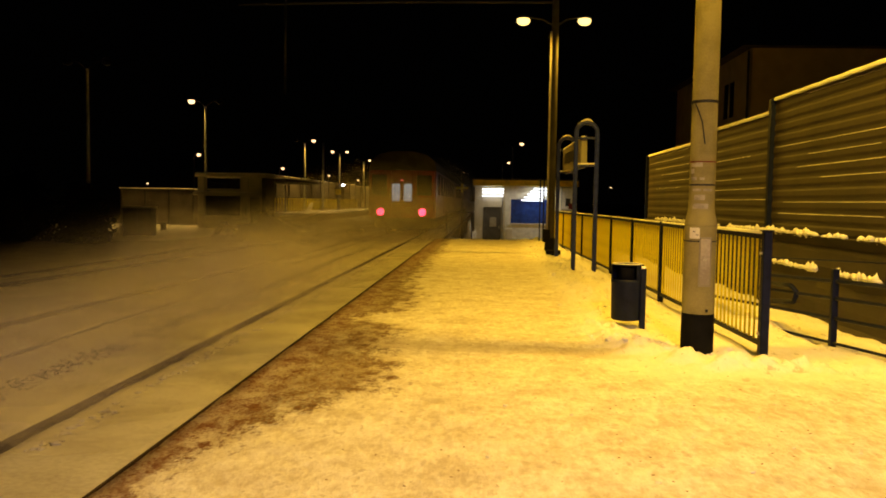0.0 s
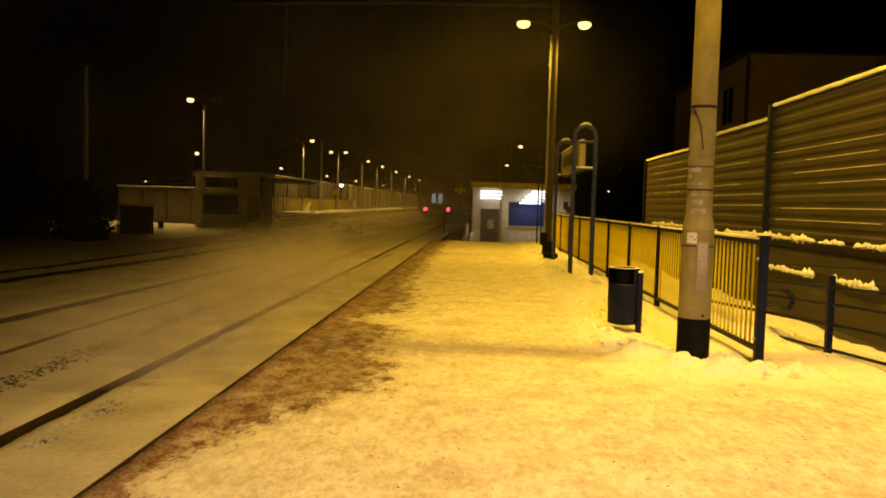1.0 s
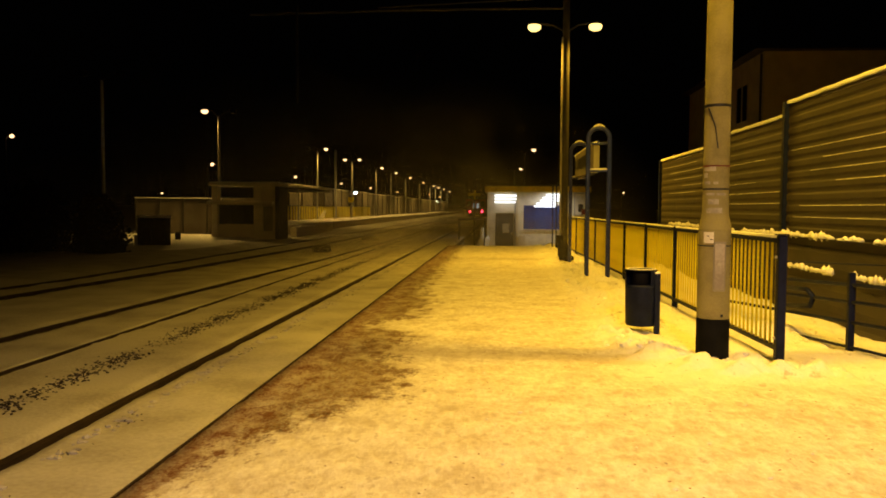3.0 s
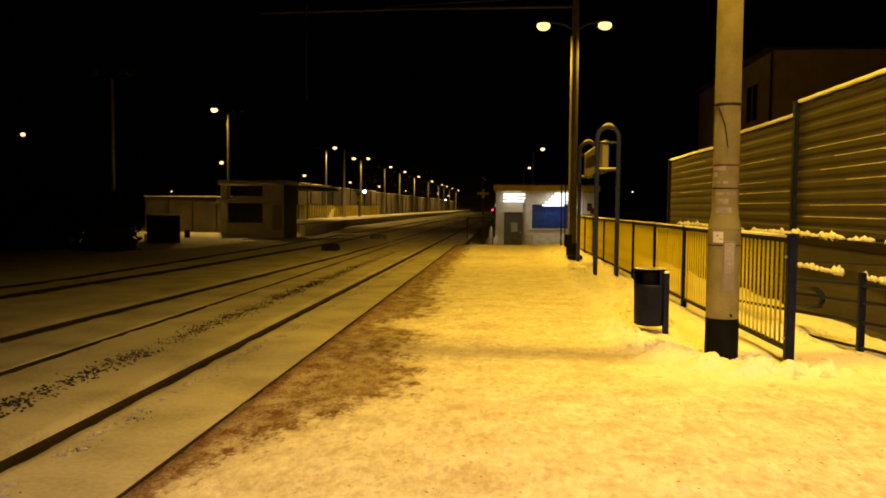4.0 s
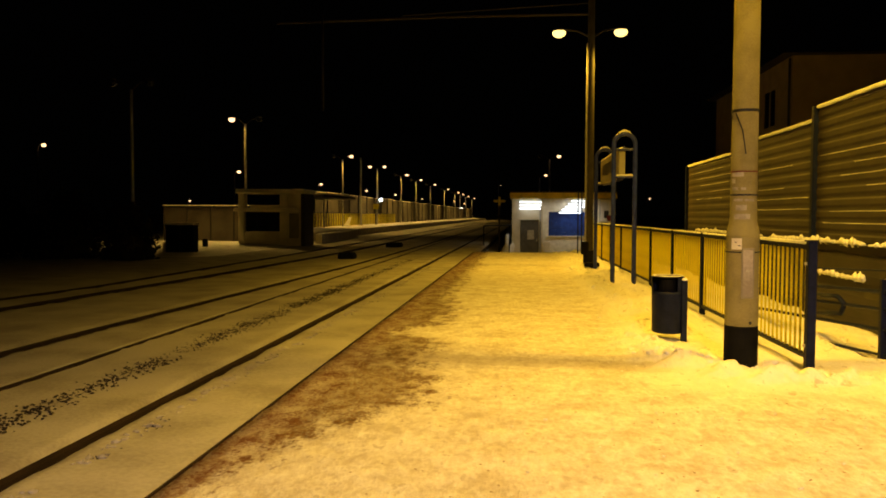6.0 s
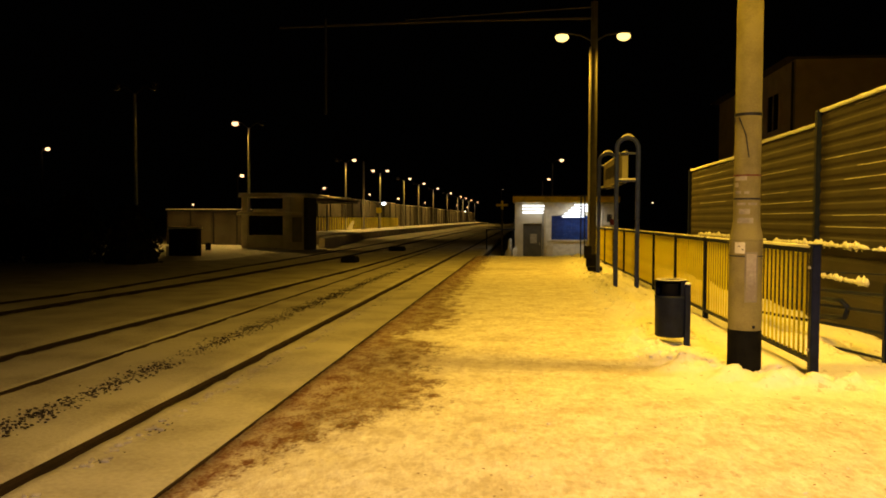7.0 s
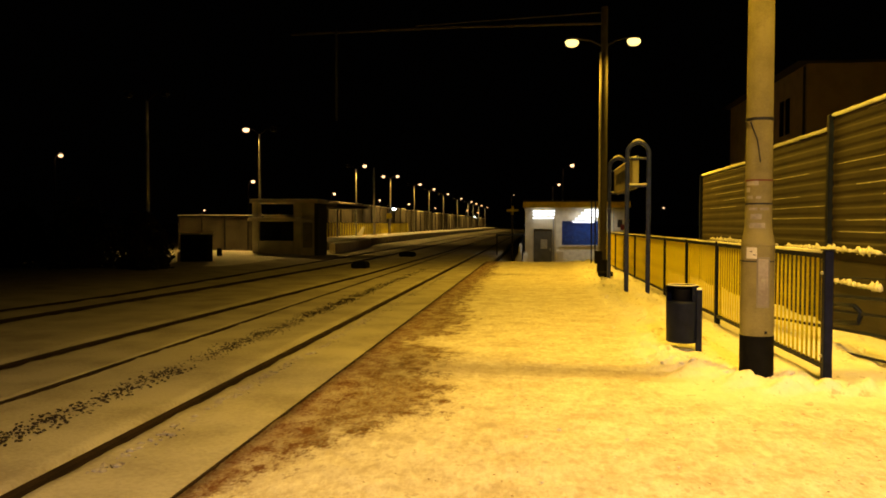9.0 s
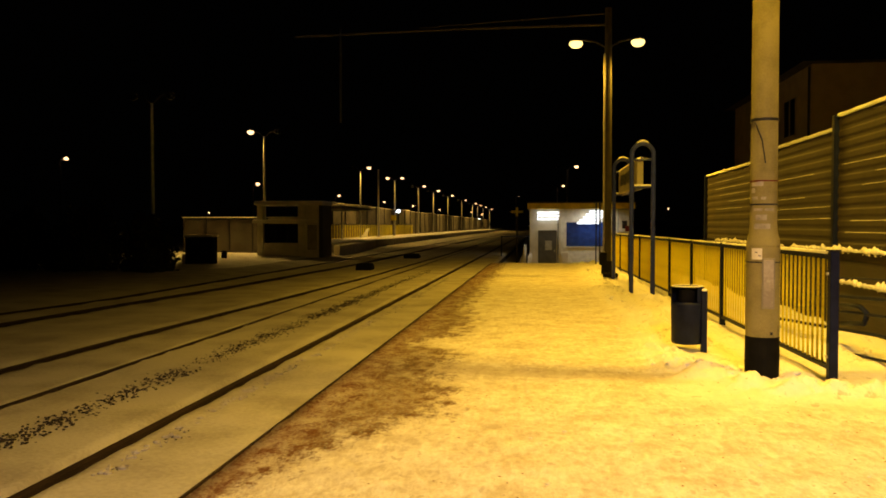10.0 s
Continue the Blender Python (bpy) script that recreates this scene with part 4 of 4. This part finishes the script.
# ---------------------------------------------------------------- house behind the barrier
def house():
    h = thing("house", "dim ochre plastered two-storey house with dark windows", "house", (10.4, 32.1, -0.5))
    for w in ((0, 0.3, 0.302, 11.8), (0, 11, 0, 0.3), (10.7, 11, 0.302, 11.8), (0, 11, 11.802, 12.1)):
        part("wall", box(*w, 0, 8.09), OCHRE, h)
    bm = bmesh.new()
    base = [bm.verts.new(p) for p in ((-0.5, -0.5, 8.1), (11.5, -0.5, 8.1), (11.5, 12.6, 8.1), (-0.5, 12.6, 8.1))]
    ridge = [bm.verts.new(p) for p in ((4.5, 5.5, 9.2), (6.5, 6.5, 9.2))]
    bm.faces.new(base[::-1])
    bm.faces.new((base[0], base[1], ridge[1], ridge[0]))
    bm.faces.new((base[2], base[3], ridge[0], ridge[1]))
    bm.faces.new((base[1], base[2], ridge[1]))
    bm.faces.new((base[3], base[0], ridge[0]))
    part("roof", bm, ROOFING, h)
    for y, z in ((1.9, 5.6), (6.6, 5.6), (1.9, 2.4), (6.6, 2.4)):
        w = part("window", box(-0.02, -0.004, y, y + 1.5, z, z + 1.5), GLASS_DARK, h)
        part("frame", join(box(-0.05, -0.021, y - 0.08, y, z - 0.08, z + 1.58), box(-0.05, -0.021, y + 1.5, y + 1.58, z - 0.08, z + 1.58),
                           box(-0.05, -0.021, y, y + 1.5, z + 1.5, z + 1.58), box(-0.05, -0.021, y, y + 1.5, z - 0.08, z), box(-0.05, -0.021, y + 0.72, y + 0.78, z, z + 1.5)), OCHRE, w)
    part("downpipe", tube(((-0.08, 0.1, 8.0), (-0.08, 0.1, 0.2)), 0.05, 8), DARK, h)
    return h


house()

# ---------------------------------------------------------------- overhead line
gantry = thing("overhead_gantry", "thin dark steel cross-span above the tracks", "gantry", (1.72, 21.35, 0))
part("beam", tube(((0, 0, 6.66), (-4, 0, 6.66), (-8.5, 0, 6.58)), 0.03, 6), DARK_STEEL, gantry)
part("stay", tube(((0, 0, 6.95), (-5, 0, 6.72)), 0.015, 6), DARK_STEEL, gantry)
part("dropper", tube(((-7.2, 0, 6.8), (-7.2, 0, 4.2)), 0.035, 6), DARK, gantry)

# ---------------------------------------------------------------- stones and crusts on the track
def scatter(name, label, category, mat, spots):
    verts, faces = [], []
    proto = bmesh.new()
    bmesh.ops.create_icosphere(proto, subdivisions=1, radius=1)
    proto.verts.ensure_lookup_table()
    pv = [v.co.copy() for v in proto.verts]
    pf = [[v.index for v in f.verts] for f in proto.faces]
    proto.free()
    for x, y, z, a, b, c, turn, seed in spots:
        o = len(verts)
        ca, sa = math.cos(turn), math.sin(turn)
        for v in pv:
            k = 1 + 0.5 * noise.noise(v * 1.3 + Vector((seed, seed * 2, 0)))
            px_, py_ = v.x * a * k, v.y * b * k
            verts.append((x + px_ * ca - py_ * sa, y + px_ * sa + py_ * ca, z + v.z * c * k))
        faces += [[i + o for i in f] for f in pf]
    me = bpy.data.meshes.new(name)
    me.from_pydata(verts, [], faces)
    me.materials.append(mat)
    for p in me.polygons:
        p.use_smooth = mat is SNOW
    tagged(new(name, me), label, category, "", "stuff")


rnd = random.Random(7)
spots = []
for i in range(9000):
    y = rnd.uniform(3.5, 26)
    dense = 0.55 + 0.8 * noise.noise(Vector((y * 0.8, 0, 2))) + 0.8 * noise.noise(Vector((y * 2.5, 3, 2)))
    if rnd.random() > dense * (1 - smooth(14, 24, y) * 0.7):
        continue
    x = -3.62 + rnd.gauss(0, 0.085) + 0.06 * noise.noise(Vector((y, 0, 0)))
    r = rnd.uniform(0.004, 0.014)
    spots.append((x, y, -0.126 + r * 0.2, r * 1.2, r, r * 0.6, rnd.uniform(0, 6.3), i * 0.7))
scatter("ballast_stones", "dark ballast stones that poke through the snow", "stones", BALLAST, spots)
spots = []
for i in range(420):
    y = rnd.uniform(3.0, 22)
    if noise.noise(Vector((y * 1.1, 9, 2))) < -0.15:
        continue
    x = -2.60 + abs(rnd.gauss(0, 0.06))
    r = rnd.uniform(0.008, 0.026)
    spots.append((x, y, -0.113, r * 1.5, r, r * 0.7, rnd.uniform(0, 6.3), i * 0.7))
# dark flecks laid on the snow as the shade inside its gouges
gouges = []
for i in range(240):
    y = rnd.uniform(3.0, 20)
    if noise.noise(Vector((y * 1.6, 5, 2))) < 0.0:
        continue
    x = -2.56 + abs(rnd.gauss(0, 0.06))
    r = rnd.uniform(0.005, 0.012)
    gouges.append((x, y, -0.116, r * 0.7, r * 1.9, r * 0.5, rnd.gauss(0.5, 0.5), i * 0.7))
scatter("gouge_shade_flecks", "dark flecks in place of the shade in gouged snow beside the rail", "stones", BALLAST, gouges)
scatter("snow_crumbs", "crumbs of broken snow crust beside the rail", "snow", TRACK_SNOW, spots)
spots = []
for i in range(160):
    y = rnd.uniform(2.8, 16)
    x = rnd.uniform(-0.2, 2.3)
    r = rnd.uniform(0.005, 0.013)
    spots.append((x, y, 0.004, r * 1.5, r, r * 0.5, rnd.uniform(0, 6.3), i * 0.7))
for i in range(170):
    a = rnd.uniform(0, 1)
    x, y = 1.2 + 1.4 * a + rnd.gauss(0, 0.12), 7.9 - 1.2 * a + rnd.gauss(0, 0.15)
    r = rnd.uniform(0.012, 0.036)
    spots.append((x, y, platform_height(x, y) - 0.1 * r, r * 1.3, r, r * 0.7, rnd.uniform(0, 6.3), i * 0.7))
for i in range(260):
    y = rnd.uniform(9.5, 24)
    x = rnd.gauss(1.55, 0.22)
    r = rnd.uniform(0.012, 0.04)
    spots.append((x, y, platform_height(x, y) - 0.1 * r, r * 1.3, r, r * 0.7, rnd.uniform(0, 6.3), i * 0.7))
grit_spots = []
for i in range(300):
    x, y = rnd.uniform(-0.9, 2.3), 2.6 + 6.4 * rnd.random() ** 1.4
    if noise.noise(Vector((x * 1.7, y * 1.2, 8))) < -0.1:
        continue
    r = rnd.uniform(0.002, 0.006)
    grit_spots.append((x, y, platform_height(x, y) + 0.2 * r, r * 1.8, r, r * 0.5, rnd.gauss(0, 0.5), i * 0.7))
scatter("platform_grit", "brown grit and debris trodden into the snow", "grit", GRIT, grit_spots)
scatter("snow_clods", "loose clods of trodden snow on the platform", "snow", SNOW, spots)

# ---------------------------------------------------------------- train
def train_unit():
    t = thing("train", "red electric train seen from behind with two red tail lights", "train", (-3.5, 33, 0))
    length, w = 64.0, 1.42
    sec = [(-w, 0.75), (-w, 2.75), (w, 2.75), (w, 0.75)]
    roof = [(-w, 2.752), (-w * 0.95, 3.1), (-w * 0.72, 3.42), (-w * 0.3, 3.56), (w * 0.3, 3.56), (w * 0.72, 3.42), (w * 0.95, 3.1), (w, 2.752)]
    for car in range(3):
        y0 = 0.25 + car * 21.6
        part("car_body", sweep(((0, y0, 0), (0, y0 + 21.0, 0)), sec), RED, t)
        # the roof's dark colour imitates the lack of light up there
        part("roof", sweep(((0, y0, 0), (0, y0 + 21.0, 0)), roof), ROOFING, t, "roof coloured dark where the night hides it")
        part("underframe", box(-1.2, 1.2, y0 + 0.3, y0 + 20.7, 0.32, 0.76), BLACK, t)
        for by in (3.0, 17.5):
            bogie = part("bogie", box(-1.05, 1.05, y0 + by - 1.6, y0 + by + 1.6, 0.22, 0.5, 0.05), BLACK, t)
            for wy in (-1.2, 1.2):
                for sx in (-0.75, 0.75):
                    wh = lathe(((-0.06, 0.46), (0.06, 0.46)), 20)
                    for v in wh.verts:
                        v.co = Vector((sx + v.co.z, y0 + by + wy + v.co.x, 0.34 + v.co.y))
                    part("wheel", wh, RAIL, bogie)
        for i in range(8):
            for sx in (-1, 1):
                part("side_window", box(sx * w - 0.012, sx * w + 0.012, y0 + 1.5 + i * 2.3, y0 + 3.0 + i * 2.3, 1.75, 2.65), GLASS_DARK, t)
    # rear face
    part("end_face", join(box(-1.36, -0.42, 0.02, 0.25, 0.75, 2.74, 0.03), box(0.42, 1.36, 0.02, 0.25, 0.75, 2.74, 0.03), box(-0.42, 0.42, 0.05, 0.25, 0.75, 1.40), box(-0.42, 0.42, 0.05, 0.25, 2.2, 2.74)), RED, t)
    for sx in (-0.27, 0.27):
        part("door_window", box(sx - 0.19, sx + 0.19, 0.06, 0.10, 1.45, 2.18, 0.02), WARM_GLOW, t, "dim lit gangway window")
    part("door_post", box(-0.075, 0.075, 0.03, 0.055, 0.8, 2.3, 0.01), RED, t)
    for sx in (-0.95, 0.95):
        part("cab_window", box(sx - 0.32, sx + 0.32, 0.0, 0.018, 1.7, 2.55, 0.03), GLASS_DARK, t)
    for sx in (-0.88, 0.88):
        lamp = part("lamp_housing", lathe(((-0.0, 0.17), (0.05, 0.16)), 18, sx, 0), BLACK, t)
        for v in lamp.data.vertices:
            x, y, z = v.co
            v.co = (x, -0.02 - z, 1.0 + y)
        part("tail_light", lump(sx, -0.08, 1.0, 0.16, 0.06, 0.16, 1, 2, 0), RED_GLOW, lamp, "glowing red tail light", True)
    part("roof_light", lump(0, 0.0, 2.33, 0.05, 0.04, 0.04, 1, 2, 0), RED_DIM, t, "small dim red lamp", True)
    for sx in (-0.85, 0.85):
        buf = lathe(((0.0, 0.22), (0.05, 0.22), (0.05, 0.08), (0.5, 0.09)), 16)
        for v in buf.verts:
            v.co = Vector((sx + v.co.x, -0.55 + v.co.z, 0.62 + v.co.y))
        part("buffer", buf, BLACK, t)
    part("coupling", tube(((0, -0.5, 0.6), (0, 0.3, 0.6)), 0.07, 8), BLACK, t)
    part("roof_vent", box(-0.4, 0.4, 5, 8, 3.56, 3.75, 0.04), ROOFING, t)
    return t


train = train_unit()


# ---------------------------------------------------------------- snow dust in the train's wake
def dust_material(name, density):
    m = bpy.data.materials.new(name)
    m.use_nodes = True
    n, l = m.node_tree.nodes, m.node_tree.links
    n.remove(n["Principled BSDF"])
    clear, dif, tra = n.new("ShaderNodeBsdfTransparent"), n.new("ShaderNodeBsdfDiffuse"), n.new("ShaderNodeBsdfTranslucent")
    for q in (dif, tra):
        q.inputs[0].default_value = (0.86, 0.80, 0.70, 1)
    both, out = n.new("ShaderNodeMixShader"), n.new("ShaderNodeMixShader")
    l.new(dif.outputs[0], both.inputs[1])
    l.new(tra.outputs[0], both.inputs[2])
    tc, tex, mr = n.new("ShaderNodeTexCoord"), n.new("ShaderNodeTexNoise"), n.new("ShaderNodeMapRange")
    tex.inputs["Scale"].default_value, tex.inputs["Detail"].default_value = 0.45, 4
    l.new(tc.outputs["Object"], tex.inputs["Vector"])
    l.new(tex.outputs["Fac"], mr.inputs[0])
    mr.inputs[1].default_value, mr.inputs[2].default_value, mr.inputs[3].default_value, mr.inputs[4].default_value = 0.36, 0.68, 0.0, density
    sub, dot, fade, mul = n.new("ShaderNodeVectorMath"), n.new("ShaderNodeVectorMath"), n.new("ShaderNodeMapRange"), n.new("ShaderNodeMath")
    sub.operation, dot.operation, mul.operation = "MULTIPLY_ADD", "DOT_PRODUCT", "MULTIPLY"
    sub.inputs[1].default_value, sub.inputs[2].default_value = (2, 0, 2), (-1, 0, -1)
    l.new(tc.outputs["Generated"], sub.inputs[0])
    l.new(sub.outputs[0], dot.inputs[0])
    l.new(sub.outputs[0], dot.inputs[1])
    l.new(dot.outputs["Value"], fade.inputs[0])
    fade.interpolation_type = "SMOOTHERSTEP"
    fade.inputs[1].default_value, fade.inputs[2].default_value, fade.inputs[3].default_value, fade.inputs[4].default_value = 0.0, 0.8, 1.0, 0.0
    l.new(mr.outputs[0], mul.inputs[0])
    l.new(fade.outputs[0], mul.inputs[1])
    l.new(mul.outputs[0], out.inputs[0])
    l.new(clear.outputs[0], out.inputs[1])
    l.new(both.outputs[0], out.inputs[2])
    l.new(out.outputs[0], n["Material Output"].inputs[0])
    return m


DUST = dust_material("snow_dust", 0.12)
NEAR = dust_material("thick_snow_dust", 0.19)
THIN = dust_material("thin_snow_dust", 0.011)
VEIL = dust_material("snow_veil", 0.014)


def dust_puff(x, y, z, rx, ry, rz_, seed, shells=3, mat=DUST):
    bms = [lump(0, 0, 0, rx, ry * k, rz_, seed + k, 4, 0.35) for k in [1 - 0.8 * i / (shells - 1) for i in range(shells)]]
    ob = part("snow_dust", join(*bms), mat, smooth=True)
    ob.matrix_basis = pose(x, y, z)
    tagged(ob, "thin drifting cloud of snow dust behind the train", "snow dust", "clouds of snow dust")
    return ob


# each cloud with its way: seconds, and how far it has drifted along x, y and z
BLOWN = ((0, 0, 0, 0), (0.5, 0.1, 0.9, -0.05), (1, 0.2, 1.7, -0.25), (1.5, 0.3, 2.4, -0.62), (2, 0.4, 3.0, -1.1), (3, 0.5, 3.8, -1.7), (4, 0.5, 4.4, -2.7), (10, 0.5, 5.5, -6))
SETTLING = ((0, 0, 0, 0), (0.5, -0.1, 1.6, 0), (1, -0.2, 3.0, -0.02), (2, -0.4, 5.5, -0.25), (3, -0.6, 7.5, -0.7), (4, -0.8, 9.0, -1.4), (5, -1.0, 10, -2.3), (7, -1.2, 11, -4), (10, -1.4, 12, -6.5))
RISING = ((0, -1.5, 0, -7.0), (0.5, -0.8, 0.4, -2.6), (1, 0, 1, 0), (1.5, 0.4, 1.5, 0.1), (2, 0.7, 2, -1.2), (2.5, 1.0, 2.3, -2.7), (3, 1.3, 2.6, -4.0), (4, 1.8, 3, -6.2), (5, 3.4, 4, -7.5), (7, 4, 5, -11), (10, 4, 5, -13))
FOLLOWING = ((0, 0, 0, 0), (0.5, 0, 7.0, 0), (1, 0, 13, -0.05), (2, 0, 23, -0.4), (3, 0, 31, -1.0), (4, 0, 36, -1.9), (5, 0, 40, -3), (7, 0, 45, -5), (10, 0, 48, -8))
PUFFS = [
    (dust_puff(-3.3, 5.6, 0.1, 1.5, 1.6, 0.95, 11, 4, NEAR), BLOWN),
    (dust_puff(-3.3, 8.4, 0.15, 1.6, 2.2, 1.1, 1, 4, NEAR), BLOWN),
    (dust_puff(-3.4, 11.5, 0.15, 1.8, 2.2, 1.3, 14, 4, NEAR), BLOWN),
    (dust_puff(-3.5, 15, 0.1, 2.2, 3.0, 1.5, 2), SETTLING),
    (dust_puff(-8.5, 19, 0.0, 4.5, 3.0, 1.6, 7, 3, THIN), SETTLING),
    (dust_puff(-3.7, 21, 0.3, 2.9, 3.5, 2.0, 3), SETTLING),
    (dust_puff(-9.5, 28, 0.3, 5.0, 3.0, 2.4, 8, 3, THIN), SETTLING),
    (dust_puff(-4.0, 28, 0.6, 3.8, 2.0, 2.3, 9), FOLLOWING),
    (dust_puff(-3.0, 40, 0.9, 3.6, 2.5, 3.0, 4), FOLLOWING),
    (dust_puff(-4.0, 12.5, 3.0, 8.0, 1.6, 4.6, 12, 2, VEIL), RISING),
    (dust_puff(-6.0, 15.5, 3.4, 10.0, 2.0, 5.4, 13, 2, VEIL), RISING),
    (dust_puff(-9.0, 28.0, 3.8, 12.0, 2.0, 6.0, 15, 2, VEIL), RISING),
]


def motions():
    rows = []
    for t in (0, 1, 2, 2.5, 3, 3.5, 4, 5, 6, 7, 8, 9, 10):
        y = 33 + 27 * t
        heading = math.degrees(math.atan((bend(y + 25) - bend(y + 15)) / 10))
        rows.append((t, pose(-3.5 + bend(y), y, RAIL_TOP, 0, 0, -heading)))
    walk(train, rows)
    for puff, way in PUFFS:
        x, y, z = puff.matrix_basis.translation
        walk(puff, [(t, pose(x + dx, y + dy, z + dz)) for t, dx, dy, dz in way])


motions()
